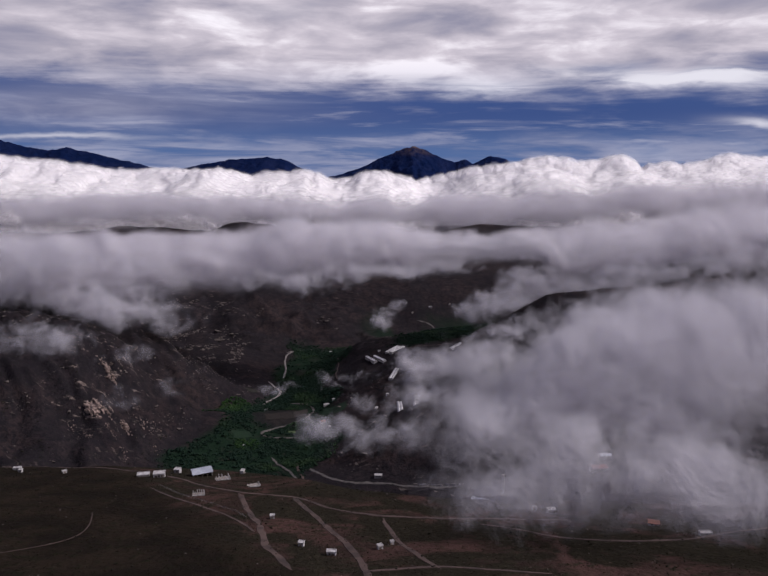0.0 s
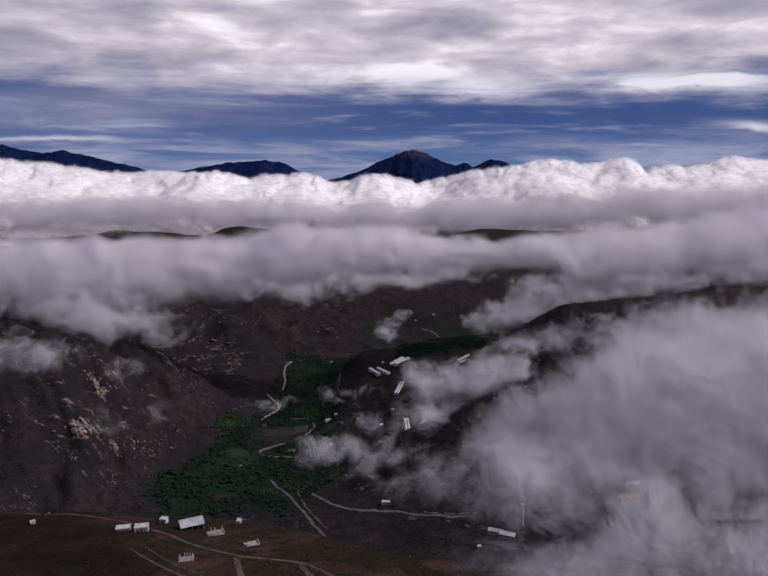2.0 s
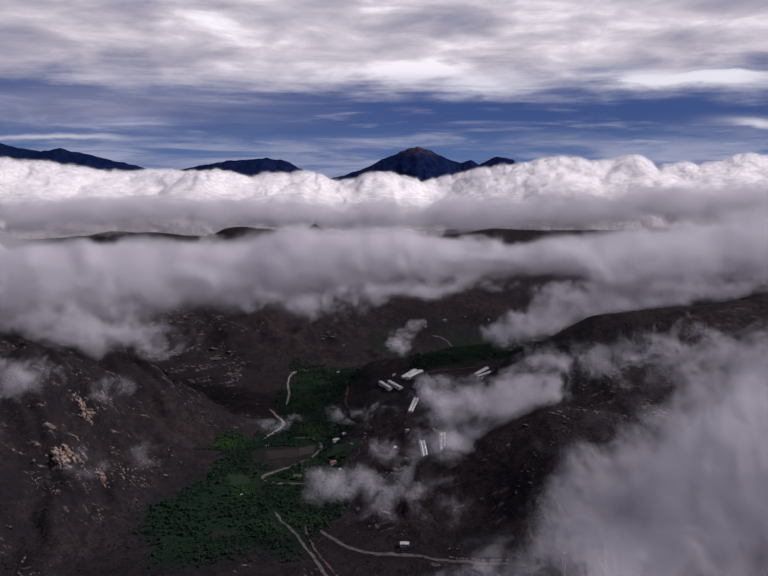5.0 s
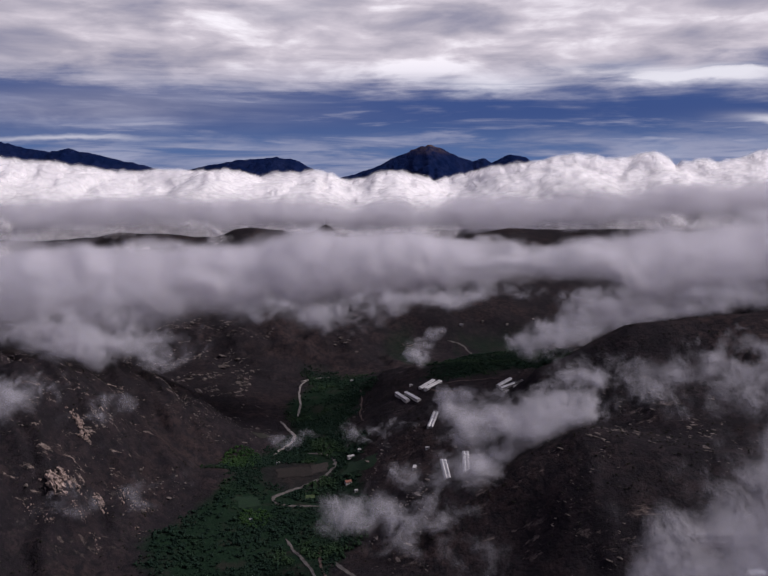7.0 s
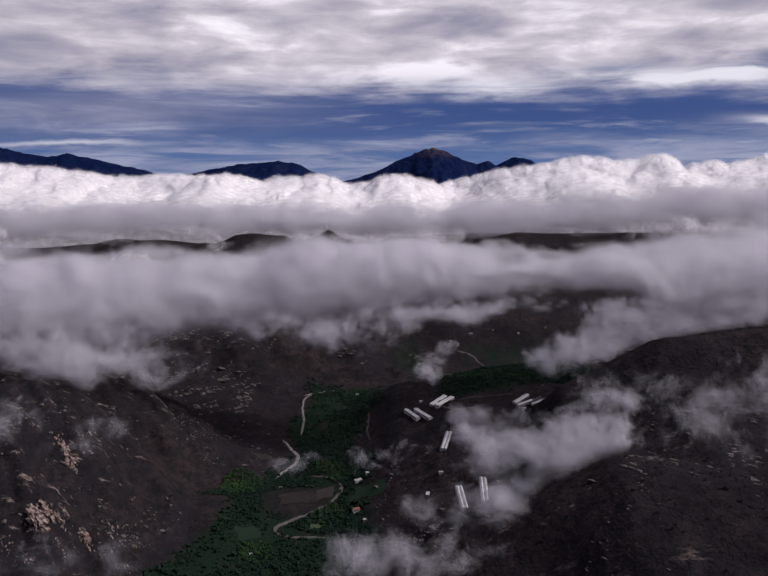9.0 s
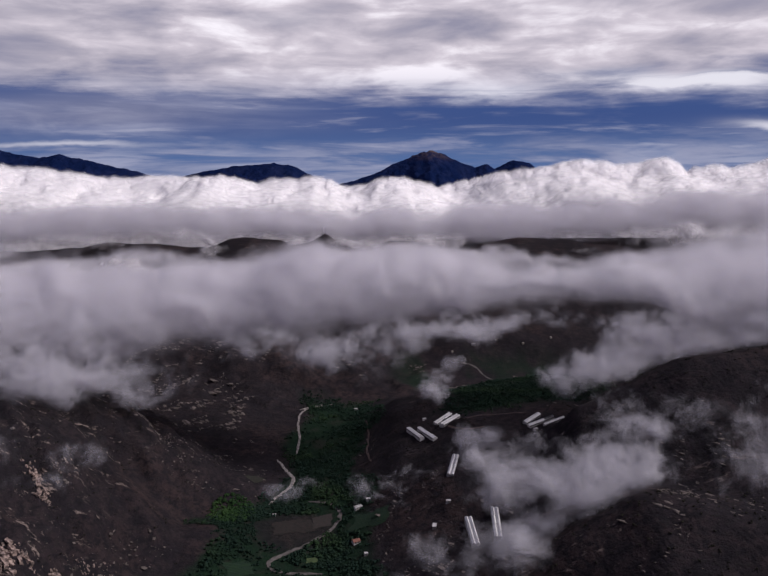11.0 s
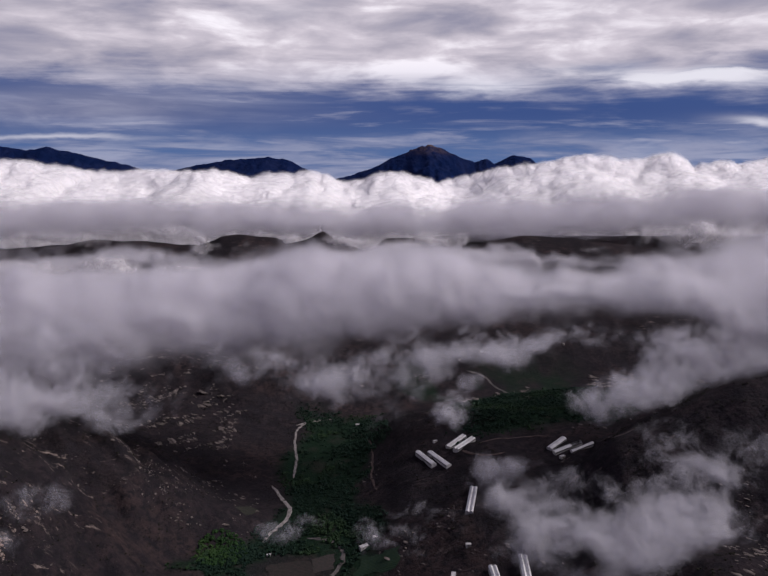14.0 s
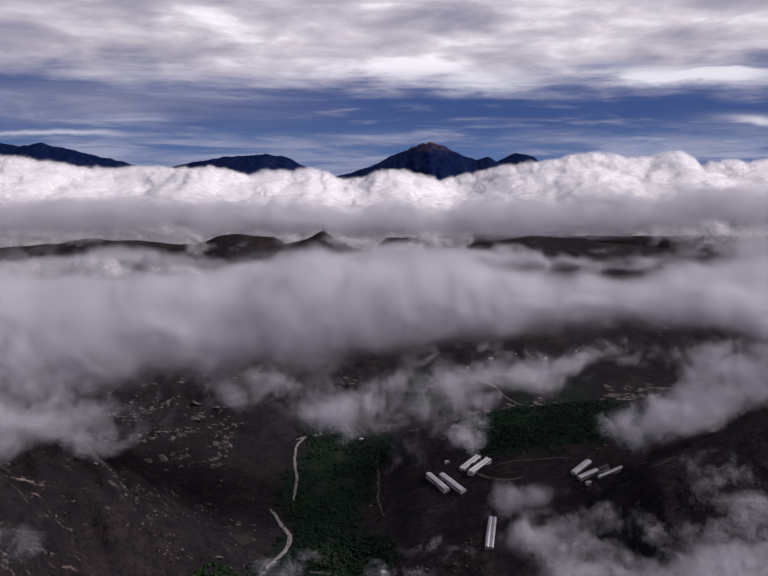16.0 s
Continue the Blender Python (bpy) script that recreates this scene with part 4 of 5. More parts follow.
def shell_building(label, x, y, turn, long, deep, cols, rows, high):
    """A house that is being built: a slab, low walls and bare columns."""
    e = tagged(stand("unfinished_building", x, y, turn), label, "building")
    a, b = long / 2, deep / 2
    part("slab", boxed(-a, -b, -1.5, a, b, 0.25), GREY_WALL, e)
    part("wall", boxed(-a, -b, 0.253, a, -b + 0.2, 1.3), WHITE_WALL, e, "low white wall")
    part("wall", boxed(a - 0.2, -b + 0.203, 0.253, a, b, 1.0), WHITE_WALL, e, "low white wall")
    rng = random.Random(int(x * 7))
    for i in range(cols):
        for j in range(rows):
            px, py = -a + 0.5 + (long - 1.0) * i / (cols - 1), -b + 0.6 + (deep - 1.0) * j / max(rows - 1, 1)
            if rng.random() < 0.85:
                part("column", boxed(px - 0.17, py - 0.17, 0.253, px + 0.17, py + 0.17, high * rng.uniform(0.75, 1.1)), WHITE_WALL, e)
    return e


shell_building("unfinished building with bare white columns", -92, 374, 22, 8.5, 6.0, 5, 3, 2.6)
shell_building("roofless white building with rows of columns", -95, 332, 15, 6.5, 5.0, 6, 3, 2.4)
shell_building("low foundation walls of a new building", -70, 356, 25, 7.0, 5.0, 4, 2, 0.9)


def post_fence(label, line, gap, high):
    ax, ay = line[0]
    e = tagged(stand("fence", ax, ay, 0), label, "fence")
    bm = bmesh.new()
    box(bm, -0.09, -0.09, -0.8, 0.09, 0.09, high)
    bmesh.ops.bevel(bm, geom=bm.edges[:], offset=0.03, segments=1, affect="EDGES")
    shape = bpy.data.meshes.new("post")
    bm.to_mesh(shape)
    bm.free()
    shape.materials.append(TIMBER)
    zb = float(ground_top(ax, ay))
    tops = []
    for (x0, y0), (x1, y1) in zip(line, line[1:]):
        many = max(2, int(math.hypot(x1 - x0, y1 - y0) / gap))
        for k in range(many):
            x, y = x0 + (x1 - x0) * k / many, y0 + (y1 - y0) * k / many
            o = new("post", shape)
            o.parent = e
            z = float(ground_top(x, y)) - zb
            o.matrix_local = pose(x - ax, y - ay, z, 3 * math.sin(x), 3 * math.cos(y), 20 * k)
            tops.append((x - ax, y - ay, z))
    for level in (0.5, 0.9):
        curve = bpy.data.curves.new("wire", "CURVE")
        curve.dimensions, curve.bevel_depth = "3D", 0.03
        sp = curve.splines.new("POLY")
        sp.points.add(len(tops) - 1)
        for pt, (x, y, z) in zip(sp.points, tops):
            pt.co = (x, y, z + high * level, 1)
        curve.materials.append(STEEL)
        o = new("wire", curve)
        o.parent = e
    return e


post_fence("line of pale timber posts along the bench road", [(-123, 352), (-94, 320), (-66, 294), (-58, 282)], 3.2, 1.5)


# ---- buildings on the valley floor ----
house("long white building with dark openings by the tower", 122, 655, -22, 15, 7, 3.6, WHITE_WALL, METAL_ROOF, windows=5, category="building", name="building")
house("low grey building behind the long white one", 112, 664, -22, 14, 6, 3.0, GREY_WALL, METAL_ROOF, windows=3, category="building", name="building")
house("low pale building beside the valley road", 4, 744, -3, 9, 5, 2.6, flat=True, windows=2)
house("small hut with a pale roof in the valley", 93, 645, 10, 4, 3, 2.4, flat=True, windows=1, category="hut", name="hut")
house("large building with a red roof in mist", 232, 640, 8, 17, 9, 3.6, WHITE_WALL, RED_ROOF, windows=4, category="building", name="building")
house("low building with a pale metal roof in mist", 246, 662, 4, 12, 6, 3.0, WHITE_WALL, METAL_ROOF, windows=2, category="building", name="building")
house("farmhouse with an orange tiled roof among trees", -84, 1014, 25, 8, 6, 3.0, WHITE_WALL, TILE_ROOF, windows=2)
house("white hut in the valley fields", -72, 984, 5, 4, 3, 2.4, flat=True, windows=1, category="hut", name="hut")
house("tiny white hut in the green valley", -192, 917, 5, 4, 3, 2.6, flat=True, windows=1, category="hut", name="hut")
house("pale farm building beside the bend of the road", -84, 1090, 30, 10, 5, 2.8, flat=True, windows=2)
house("pale hut at the roadside", -72, 1098, 10, 5, 4, 2.6, flat=True, windows=1, category="hut", name="hut")
house("white hut by the ploughed field", -188, 1090, -10, 4, 3, 2.4, flat=True, windows=1, category="hut", name="hut")
house("white hut at the far edge of the woods", -102, 1478, 0, 6, 4, 2.6, flat=True, windows=1, category="hut", name="hut")
house("low pale building below the spur", 2, 992, 80, 8, 4, 2.6, GREY_WALL, WHITE_WALL, flat=True, windows=1, category="building", name="building")
house("pale hut above the farm sheds", 20, 1024, 0, 5, 3, 2.4, flat=True, windows=1, category="hut", name="hut")
house("white house far up the valley", 150, 1768, 0, 9, 5, 3, flat=True, windows=2)
for k, (hx, hy) in enumerate(((205, 1790), (262, 1775), (100, 1740), (330, 1800))):
    tagged(house("far pale house in the upper valley", hx, hy, 20 * k, 5, 3.4, 2.6, GREY_WALL, GREY_WALL, flat=True, windows=2), group="far houses in the upper valley")


def roadside_wall():
    e = tagged(stand("roadside_wall", 52, 712, 0), "broken white wall along the valley road", "wall")
    zb, k = float(ground_top(52, 712)), 0
    for k in range(16):
        x, y = 52 + 2.9 * k, 712 - 1.25 * k
        if k % 5 == 4:
            continue
        o = part("panel", boxed(-1.2, -0.12, -1.5, 1.2, 0.12, 1.5 + 0.3 * (k % 3)), WHITE_WALL, e)
        o.matrix_local = pose(x - 52, y - 712, float(ground_top(x, y)) - zb, 0, 0, -24)
    return e


roadside_wall()


def tower():
    # Slim mast-like concrete shaft with a short head; it holds no water.
    e = tagged(stand("concrete_tower", 138, 663, 0), "tall pale concrete tower rising out of the mist", "tower")
    bm = bmesh.new()
    bmesh.ops.create_cone(bm, segments=16, radius1=1.7, radius2=1.3, depth=23, cap_ends=True, matrix=Matrix.Translation((0, 0, 9.5)))
    part("shaft", bm, WHITE_WALL, e)
    bm = bmesh.new()
    bmesh.ops.create_cone(bm, segments=16, radius1=1.75, radius2=1.75, depth=2.2, cap_ends=True, matrix=Matrix.Translation((0, 0, 22.2)))
    part("head", bm, GREY_WALL, e)
    part("ladder", boxed(-0.25, -1.9, 1, 0.25, -1.72, 20), STEEL, e)
    return e


tower()


def mast(label, x, y, high):
    e = tagged(stand("radio_mast", x, y, 15), label, "mast", "masts on the far hills")
    for sx in (-1, 1):
        for sy in (-1, 1):
            bm = bmesh.new()
            v = [bm.verts.new(p) for p in ((sx * 1.3 - 0.15, sy * 1.3 - 0.15, -1), (sx * 1.3 + 0.15, sy * 1.3 - 0.15, -1), (sx * 1.3 + 0.15, sy * 1.3 + 0.15, -1), (sx * 1.3 - 0.15, sy * 1.3 + 0.15, -1))]
            t = [bm.verts.new(p) for p in ((sx * 0.25 - 0.1, sy * 0.25 - 0.1, high), (sx * 0.25 + 0.1, sy * 0.25 - 0.1, high), (sx * 0.25 + 0.1, sy * 0.25 + 0.1, high), (sx * 0.25 - 0.1, sy * 0.25 + 0.1, high))]
            for i in range(4):
                bm.faces.new((v[i], v[(i + 1) % 4], t[(i + 1) % 4], t[i]))
            bm.faces.new(t)
            part("leg", bm, STEEL, e)
    for k in range(6):
        z = high * (k + 0.5) / 6
        r = 1.3 - 1.05 * (z + 1) / (high + 1)
        part("brace", boxed(-r, -r, z, r, r, z + 0.25), STEEL, e)
    part("antenna", boxed(-0.08, -0.08, high + 0.003, 0.08, 0.08, high + 5), STEEL, e)
    part("drum", boxed(-0.7, -0.9, high * 0.8, 0.7, -0.5, high * 0.8 + 1.3), WHITE_WALL, e, "pale antenna drum")
    return e


mast("thin steel mast on a dark far hilltop", -250, 2575, 22)
mast("thin steel mast above a cloudy far ridge", -960, 2580, 24)
mast("thin steel mast beside a cloud-wrapped hill", 320, 2850, 26)


# ---- roads, stream and fields ----
def ribbon(name, label, line, wide, mat, category, seed, lift=0.45):
    """A strip that lies on the ground along a line of points, with uneven edges."""
    pts = np.array(line, float)
    for _ in range(2):
        a, b = pts[:-1] * 0.75 + pts[1:] * 0.25, pts[:-1] * 0.25 + pts[1:] * 0.75
        pts = np.concatenate([pts[:1], np.stack([a, b], 1).reshape(-1, 2), pts[-1:]])
    d = np.r_[0, np.cumsum(np.hypot(*np.diff(pts, axis=0).T))]
    s = np.linspace(0, d[-1], max(4, int(d[-1] / 2.5)))
    x, y = np.interp(s, d, pts[:, 0]), np.interp(s, d, pts[:, 1])
    tx, ty = np.gradient(x), np.gradient(y)
    k = np.hypot(tx, ty)
    nx, ny = -ty / k, tx / k
    rows = []
    ends = 0.25 + 0.75 * np.minimum(step(0, 2.5 * wide, s), step(0, 2.5 * wide, d[-1] - s))
    sway = wide * 0.7 * (fbm(s / 16, 9.0, octaves=3, seed=seed + 40) - 0.5)
    for u in (-1.0, -0.88, 0.0, 0.88, 1.0):
        w = sway + ends * wide / 2 * u * (0.35 + 1.1 * fbm(s / 7, np.sign(u) * 3.0, octaves=4, seed=seed))
        px, py = x + nx * w, y + ny * w
        rows.append(np.stack([px, py, ground_top(px, py) + (lift * (0.6 if lift > 0.5 else 0.4) if abs(u) < 1 else -0.08)], -1))
    v = np.stack(rows, 1).reshape(-1, 3)
    i = np.arange(len(s) * 5).reshape(-1, 5)
    q = np.stack([i[:-1, :-1], i[:-1, 1:], i[1:, 1:], i[1:, :-1]], -1).reshape(-1, 4)
    me, _ = mesh_from(name, v, q, smooth=False)
    me.materials.append(mat)
    return tagged(new(name, me), label, category, kind="structure")


ribbon("road", "pale dirt road winding down the bench", [(-74, 334), (-63, 302), (-52, 277), (-48, 255), (-40, 236), (-30, 215)], 3.6, ROAD, "road", 1)
ribbon("road", "broad dirt track across the bench", [(-44, 332), (-30, 293), (-19, 270), (-10, 246), (-4, 221), (0, 200)], 3.2, ROAD, "road", 2)
ribbon("road", "dirt road along the bench", [(-255, 425), (-215, 426), (-160, 412), (-112, 366), (-75, 336), (-55, 333), (-41, 331), (-27, 312), (-12, 299), (7, 290), (29, 286), (51, 285), (90, 283)], 2.6, ROAD, "road", 3)
ribbon("road", "dirt track dropping off the bench road", [(4, 288), (6, 270), (11, 248), (18, 232), (24, 216)], 2.6, ROAD, "road", 4)
ribbon("road", "pale track across the near slope", [(-5, 214), (17, 219), (39, 217), (62, 208)], 2.6, ROAD, "road", 5)
ribbon("road", "dirt track in the mist", [(48, 277), (65, 267), (76, 254), (93, 247), (125, 250), (155, 262), (190, 270)], 2.2, ROAD, "road", 6)
ribbon("path", "narrow footpath over the grassy slope", [(-160, 224), (-141, 232), (-125, 247), (-124, 266), (-136, 296)], 0.5, ROAD, "path", 7)
ribbon("road", "dirt road beside the post fence", [(-126, 347), (-96, 315), (-68, 289), (-52, 262)], 1.8, ROAD, "road", 8)
ribbon("stream", "pale gravel stream bed in the valley", [(-167, 1514), (-197, 1491), (-203, 1456), (-197, 1395), (-189, 1363), (-187, 1323), (-186, 1288)], 4.2, STREAM, "stream", 9, 0.9)
ribbon("stream", "pale gravel bank where the stream turns", [(-205, 1488), (-185, 1500), (-165, 1512), (-148, 1514)], 7.0, STREAM, "stream", 10, 1.1)
ribbon("stream", "winding pale stream bed below the woods", [(-212, 1266), (-200, 1245), (-186, 1215), (-176, 1196), (-180, 1170), (-193, 1145), (-200, 1120)], 5.2, STREAM, "stream", 11, 0.9)
ribbon("road", "pale valley road with a wide bend", [(-150, 1128), (-120, 1118), (-108, 1098), (-105, 1078), (-118, 1046), (-136, 1028), (-163, 1002), (-180, 984), (-172, 968), (-152, 962), (-117, 960)], 5.5, VALLEY_ROAD, "road", 12, 0.9)
ribbon("road", "pale road running down the valley", [(-146, 880), (-121, 824), (-104, 780), (-86, 735), (-64, 684), (-48, 645)], 4.0, VALLEY_ROAD, "road", 13, 0.9)
ribbon("road", "narrow dirt track beside the valley road", [(-105, 850), (-100, 800), (-88, 760), (-70, 715), (-56, 690)], 3.0, ROAD, "road", 14, 0.9)
ribbon("road", "pale road at the foot of the spur", [(-90, 812), (-70, 776), (-53, 750), (-31, 736), (0, 732), (52, 708), (96, 690)], 5.0, VALLEY_ROAD, "road", 15, 0.9)
ribbon("path", "brown path along the edge of the woods", [(-95, 1420), (-78, 1376), (-75, 1288), (-78, 1250), (-70, 1200)], 3.0, ROAD, "path", 16, 0.8)
ribbon("road", "pale track in the upper valley", [(110, 1708), (145, 1694), (152, 1677), (165, 1640), (178, 1610)], 5.0, VALLEY_ROAD, "road", 17, 0.9)
ribbon("path", "faint track to the farm sheds", [(60, 1214), (88, 1222), (128, 1221), (145, 1205)], 2.6, ROAD, "path", 18, 0.7)
ribbon("road", "yard track between the farm sheds", [(36, 1210), (48, 1190), (66, 1176), (84, 1180)], 4.0, ROAD, "road", 19, 0.7)


def field_plot(label, x, y, turn, long, deep, colours, furrow, seed):
    """A tilled plot: ridges and furrows laid over the ground."""
    m, n, out = material("tilled_soil")
    pos = place(n)
    surface(n, out, n.mix(n.remap(n.noise(pos, 0.3, 5), 0.4, 0.6), colours[0], colours[1]), 0.95, n.noise(pos, 1.5, 4), 0.5, 0.3)
    u, v = np.arange(-long / 2, long / 2 + 0.1, 1.0), np.arange(-deep / 2, deep / 2 + 0.1, furrow / 4)
    mu, mv = np.meshgrid(u, v)
    c, s = math.cos(radians(turn)), math.sin(radians(turn))
    px, py = x + mu * c - mv * s, y + mu * s + mv * c
    rag = fbm(px / 18, py / 18, octaves=4, seed=seed) * 0.75 + 0.45
    inside = np.maximum(np.abs(mu) / (long / 2), np.abs(mv) / (deep / 2)) < rag
    pz = ground_top(px, py) + 0.45 + 0.25 * np.sin(2 * math.pi * mv / furrow)
    i = np.arange(px.size).reshape(px.shape)
    q = np.stack([i[:-1, :-1], i[:-1, 1:], i[1:, 1:], i[1:, :-1]], -1)[inside[:-1, :-1]]
    me, _ = mesh_from("field", np.stack([px, py, pz], -1).reshape(-1, 3), q)
    me.materials.append(m)
    return tagged(new("field", me), label, "field", kind="structure")


field_plot("ploughed brown field inside the road's bend", -160, 1062, 12, 52, 36, ((0.024, 0.018, 0.017), (0.016, 0.0145, 0.013)), 2.6, 1)
field_plot("dark ploughed field above the road", -128, 1072, 12, 30, 34, ((0.036, 0.028, 0.026), (0.026, 0.024, 0.022)), 2.6, 2)
field_plot("dark green crop field by the road", -70, 1052, -10, 52, 40, ((0.008, 0.021, 0.012), (0.012, 0.025, 0.012)), 2.4, 3)
field_plot("pale green meadow by the road", -131, 990, 10, 16, 14, ((0.050, 0.070, 0.030), (0.035, 0.050, 0.022)), 2.2, 4)
field_plot("green crop rows on the valley floor", -205, 960, 30, 34, 30, ((0.010, 0.024, 0.011), (0.008, 0.018, 0.011)), 2.4, 5)
field_plot("rounded terraced field by the stream", -228, 1180, 60, 30, 22, ((0.020, 0.020, 0.014), (0.015, 0.015, 0.012)), 3.0, 6)


# ---- rock ----
def slab_rock(rng, size):
    """Corners and faces of one angular, layered rock."""
    bm = bmesh.new()
    bmesh.ops.create_cube(bm, size=1.0)
    bmesh.ops.subdivide_edges(bm, edges=bm.edges[:], cuts=1, use_grid_fill=True)
    for v in bm.verts:
        v.co = Vector((v.co.x * rng.uniform(0.75, 1.25), v.co.y * rng.uniform(0.75, 1.25), v.co.z * rng.uniform(0.7, 1.3))) * size
    return bm


def rock_outcrop(label, x, y, wide, high, seed, mat=None):
    """A broken cliff: angular blocks stepping across the slope, half sunk in it."""
    rng = random.Random(seed)
    e = tagged(stand("rock_outcrop", x, y, 0), label, "rock", "rock outcrops on the hillside")
    zb = float(ground_top(x, y))
    for k in range(max(8, int(wide * 1.7))):
        tight = 0.24 if high > 6 else 0.36
        u = rng.gauss(0, tight) * wide
        dx, dy = u, rng.gauss(0, 0.6 * tight) * wide - 0.35 * u
        s = rng.uniform(0.10, 0.42 if high > 6 else 0.30) * high * (1.2 - min(abs(u) / wide, 1))
        bm = slab_rock(rng, 1.0)
        bmesh.ops.scale(bm, vec=(s * rng.uniform(0.8, 1.9), s * rng.uniform(0.4, 0.8), s * rng.uniform(0.6, 1.4)), verts=bm.verts[:])
        o = part("block", bm, mat or ROCK, e)
        o.matrix_local = pose(dx, dy, float(ground_top(x + dx, y + dy)) - zb - 0.22 * s, rng.uniform(-20, 20), rng.uniform(5, 30), rng.gauss(-38, 12))
    return e


for k, (ox, oy, ow, oh) in enumerate(((-397, 944, 26, 10), (-383, 930, 18, 8), (-380, 852, 30, 14), (-366, 862, 16, 8), (-345, 868, 22, 9), (-327, 892, 24, 6), (-310, 900, 16, 5),
                                      (-300, 858, 14, 4), (-352, 838, 16, 5), (-330, 820, 14, 5), (-375, 820, 18, 5), (-398, 830, 16, 5), (-355, 1166, 22, 5), (-372, 1172, 16, 5), (-336, 1160, 12, 4), (-315, 1140, 12, 4))):
    rock_outcrop("broken outcrop of pale pinkish rock in the hillside" if oh > 6 else "scatter of pale angular rocks on the hillside", ox, oy, ow, oh, 50 + k, ROCK if oy < 1000 else ROCK_GREY)
for k, (ox, oy, ow, oh) in enumerate(((196, 880, 14, 4), (215, 870, 10, 3), (172, 790, 12, 3), (150, 1140, 16, 3.5), (170, 1130, 14, 3), (186, 1118, 14, 3), (-240, 1290, 10, 3), (-262, 1330, 12, 3), (-300, 1380, 14, 3), (-225, 1225, 8, 3))):
    rock_outcrop("grey rocks breaking through the dark slope", ox, oy, ow, oh, 90 + k, ROCK_GREY)


def ico(sub):
    bm = bmesh.new()
    bmesh.ops.create_icosphere(bm, subdivisions=sub, radius=1.0)
    v = np.array([p.co for p in bm.verts])
    f = np.array([[p.index for p in q.verts] for q in bm.faces])
    bm.free()
    return v, f


ICO, ICO_F = ico(1)


def scatter(name, label, category, places, mat, seed, lumps, squash=1.0, spread_r=0.55, grain=0.3, stretch=1.0):
    """Many small rounded or angular bodies, each of a few uneven lumps, joined into one mesh. places: x, y, z, radius."""
    rng = np.random.default_rng(seed)
    n = len(places)
    vs, fs = [], []
    for k in range(lumps):
        r = places[:, 3] * (rng.uniform(0.5, 0.8, n) if lumps > 1 else 1.0)
        off = rng.normal(0, 1, (n, 3)) * (spread_r * places[:, 3:4] if lumps > 1 else 0)
        off[:, 2] = np.abs(off[:, 2]) * 0.9
        jit = 1 + grain * rng.uniform(-1, 1, (n, len(ICO), 1))
        v = ICO[None] * jit * r[:, None, None]
        v[..., 2] *= squash
        turn = np.radians(rng.normal(-42, 16, (n, 1)))
        lx, ly = v[..., 0] * stretch, v[..., 1].copy()
        v[..., 0], v[..., 1] = lx * np.cos(turn) - ly * np.sin(turn), lx * np.sin(turn) + ly * np.cos(turn)
        v = v + (places[:, :3] + off)[:, None]
        v[..., 2] += (places[:, 3] * 0.55 * squash)[:, None]
        vs.append(v.reshape(-1, 3))
        fs.append((ICO_F[None] + (np.arange(n) * len(ICO))[:, None, None] + k * n * len(ICO)).reshape(-1, 3))
    me, _ = mesh_from(name, np.concatenate(vs), np.concatenate(fs), smooth=False)
    me.materials.append(mat)
    return tagged(new(name, me), label, category, kind="stuff")


def leaf_material(name, dark, light, odd):
    m, n, out = material(name)
    pos = place(n)
    pick = n.add("ShaderNodeNewGeometry").outputs["Random Per Island"]
    c = n.mix(pick, dark, light)
    c = n.mix(n.remap(n.noise(pos, 0.012, 4), 0.5, 0.66), c, odd)
    surface(n, out, c, 0.8, n.noise(pos, 1.2, 4), 0.8, 0.6, sheen=0.04)
    return m


TREES = leaf_material("tree_leaves", (0.0085, 0.0180, 0.0138), (0.0140, 0.0265, 0.0175), (0.022, 0.040, 0.019))
SCRUB = leaf_material("scrub", (0.011, 0.011, 0.009), (0.019, 0.018, 0.013), (0.021, 0.021, 0.013))
PALE = plain_material("pale_stones", (0.145, 0.118, 0.108), (0.055, 0.045, 0.041), 0.1, 0.9)

rng = np.random.default_rng(12)
tx, ty = rng.uniform(-330, 420, 100000), rng.uniform(690, 1720, 100000)
keep = (rng.uniform(0, 1, 100000) < woods(tx, ty) * np.clip(2.8 * fbm(tx / 38, ty / 38, octaves=4, seed=91) - 0.75, 0.08, 0.9)) & ((land(tx, ty) < 92) | (tx > 60))
for (ax, ay), (bx, by) in (((-203, 1456), (-187, 1290)), ((-212, 1266), (-176, 1196)), ((-176, 1196), (-195, 1140)), ((-150, 1128), (-105, 1080)), ((-105, 1080), (-180, 984)), ((-180, 984), (-117, 960)), ((-146, 880), (-86, 735))):
    d, _ = near_line(tx, ty, [(ax, ay, 0), (bx, by, 0)])
    keep &= d > 7
for fx, fy, fr in ((-165, 1054, 40), (-128, 1072, 24), (-70, 1052, 26), (-131, 990, 9), (-205, 960, 16), (-84, 1090, 8), (-84, 1014, 6)):
    keep &= np.hypot(tx - fx, ty - fy) > fr
tx, ty = tx[keep][:15000], ty[keep][:15000]
trees = np.stack([tx, ty, ground_top(tx, ty), rng.gamma(5.0, 0.19, len(tx)) + 0.35], -1)
scatter("woods", "dense dark green woods along the valley floor", "trees", trees, TREES, 13, 4, 1.0, 0.5, 0.3)

GROVE = leaf_material("bright_leaves", (0.015, 0.034, 0.013), (0.023, 0.049, 0.016), (0.029, 0.055, 0.018))
ga, gr = rng.uniform(0, 2 * math.pi, 620), rng.uniform(0, 1, 620) ** 0.6
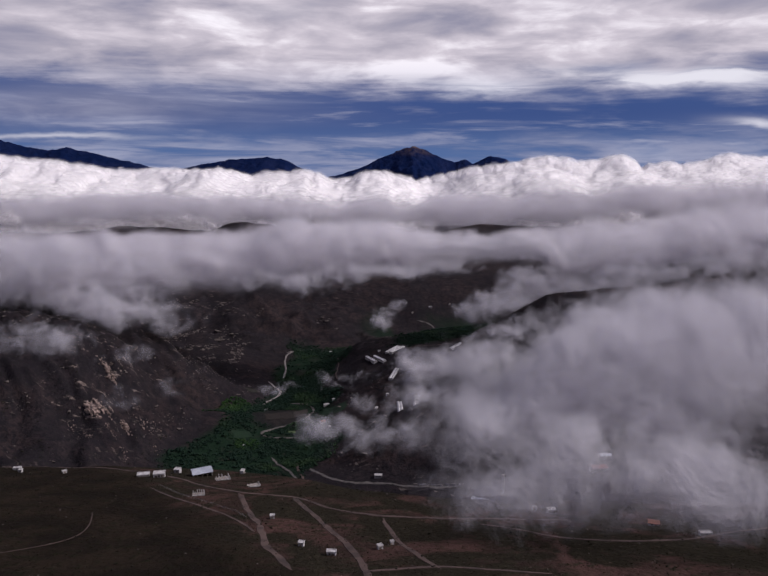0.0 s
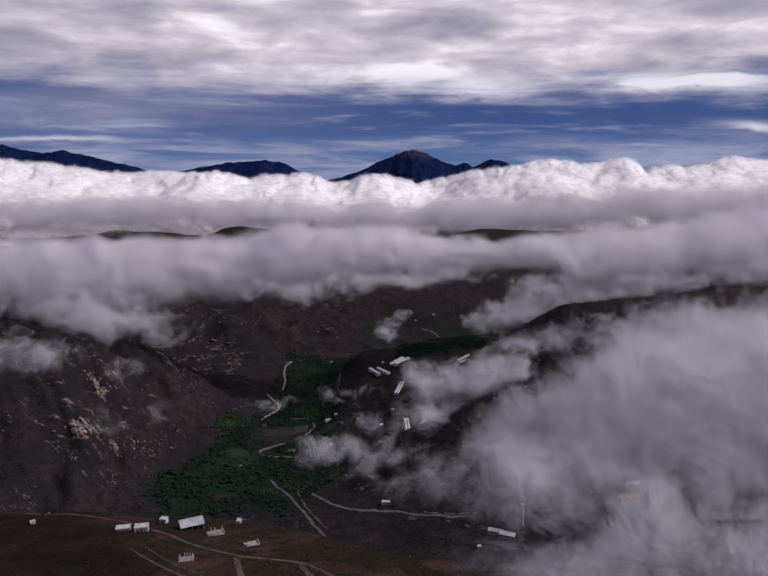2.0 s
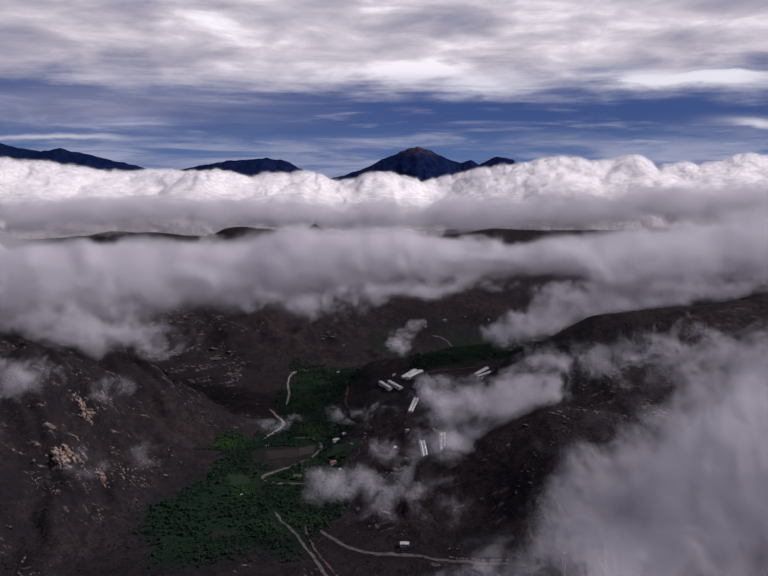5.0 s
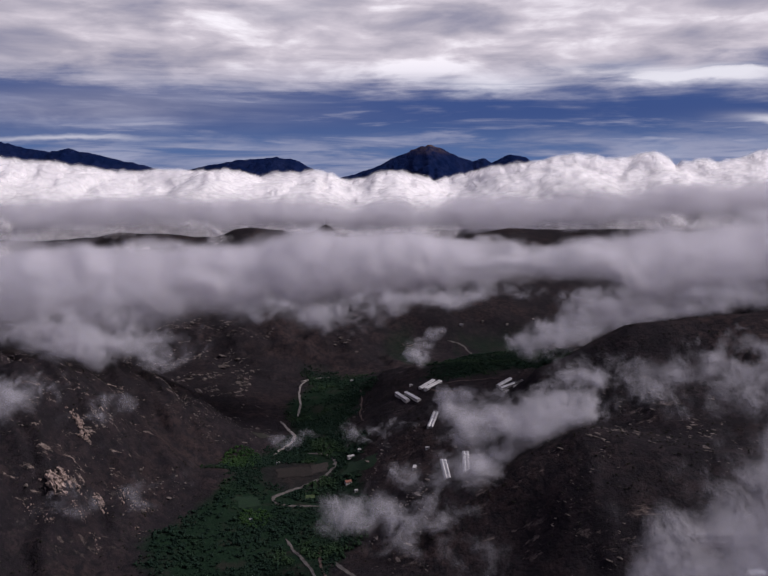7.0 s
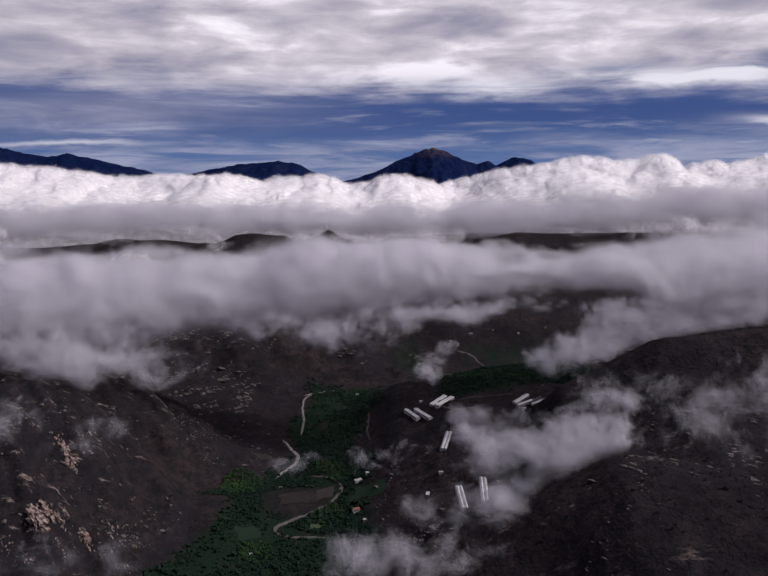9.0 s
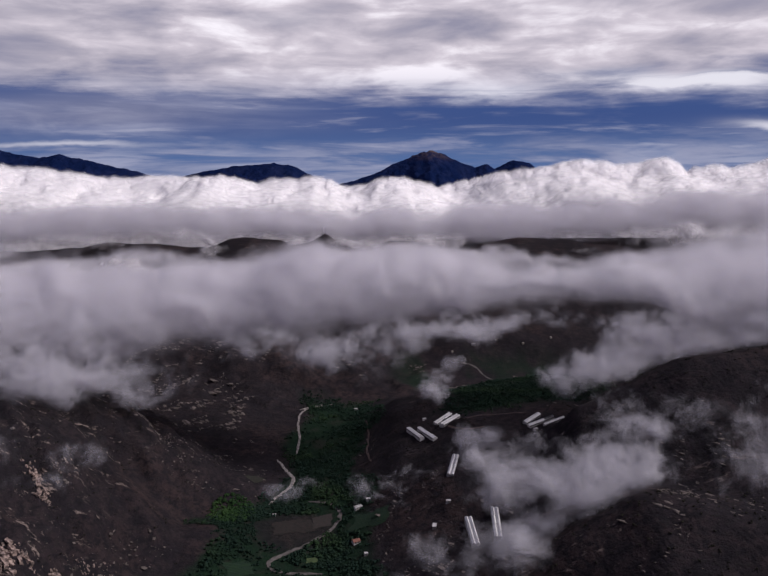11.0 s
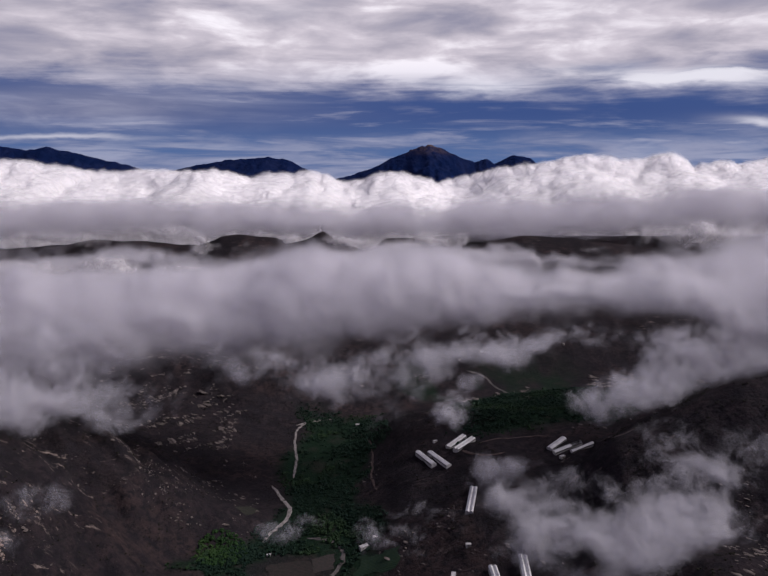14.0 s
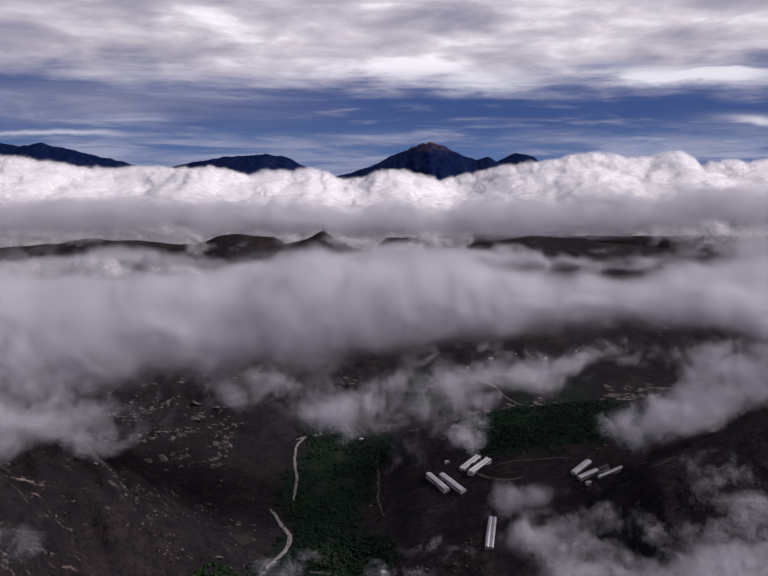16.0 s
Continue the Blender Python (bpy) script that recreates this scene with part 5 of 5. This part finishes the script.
vx = np.where(np.arange(620) < 430, -240 + 28 * gr * np.cos(ga), -188 + 18 * gr * np.cos(ga))
vy = np.where(np.arange(620) < 430, 1088 + 36 * gr * np.sin(ga), 925 + 22 * gr * np.sin(ga))
scatter("grove", "brighter green grove on the valley floor", "trees", np.stack([vx, vy, ground_top(vx, vy), rng.gamma(5.0, 0.18, 620) + 0.35], -1), GROVE, 18, 4, 1.0, 0.5, 0.3)

bx, by = rng.uniform(-620, 520, 16000), rng.uniform(190, 1500, 16000)
thick = fbm(bx / 50, by / 50, octaves=4, seed=95)
keep = (thick > 0.47) & (woods(bx, by) < 0.3) & ~((np.abs(bx + 5) < 90) & (by > 205) & (by < 330) & (thick < 0.56))
bx, by = bx[keep][:7000], by[keep][:7000]
bushes = np.stack([bx, by, ground_top(bx, by), rng.uniform(0.3, 1.15, len(bx)) * (0.6 + 0.7 * step(300, 700, by))], -1)
scatter("scrub", "low dark scrub dotted over the slopes", "bushes", bushes, SCRUB, 14, 2, 0.7, 0.5, 0.35)

# pale stones in strings down the slopes
sx, sy = rng.uniform(-620, 480, 90000), rng.uniform(560, 1700, 90000)
along = fbm((sx + 0.7 * sy) / 60, (sx - 0.7 * sy) / 15, octaves=4, seed=97)
patch = fbm(sx / 130, sy / 130, octaves=3, seed=98)
sz = land(sx, sy)
west = step(-220, -300, sx)
keep = (along > 0.61 - 0.04 * west) & (patch > 0.47 - 0.05 * west) & (woods(sx, sy) < 0.1) & (sz > 12)
sx, sy = sx[keep][:6000], sy[keep][:6000]
stones = np.stack([sx, sy, ground_top(sx, sy) - 0.3, (rng.gamma(1.6, 0.30, len(sx)) + 0.15) * (1 + 0.9 * step(1150, 1500, sy))], -1)
scatter("stones", "pale stones strewn in strings down the slopes", "stones", stones, PALE, 15, 1, 0.38, 0.5, 0.6, 2.4)

# small pale stones and grass tufts on the near bench
nx, ny = rng.uniform(-260, 200, 12000), rng.uniform(190, 430, 12000)
near = np.stack([nx, ny, ground_top(nx, ny), rng.uniform(0.08, 0.36, len(nx))], -1)
TUFT = leaf_material("dry_grass", (0.008, 0.0066, 0.0046), (0.030, 0.0225, 0.0140), (0.018, 0.0175, 0.0095))
scatter("grass_tufts", "dark grass tufts on the near slope", "grass", near[:11000], TUFT, 16, 2, 0.8, 0.6, 0.4)
scatter("pebbles", "small pale stones on the near slope", "stones", near[11000:11350], PALE, 17, 1, 0.6, 0.5, 0.4, 1.4)
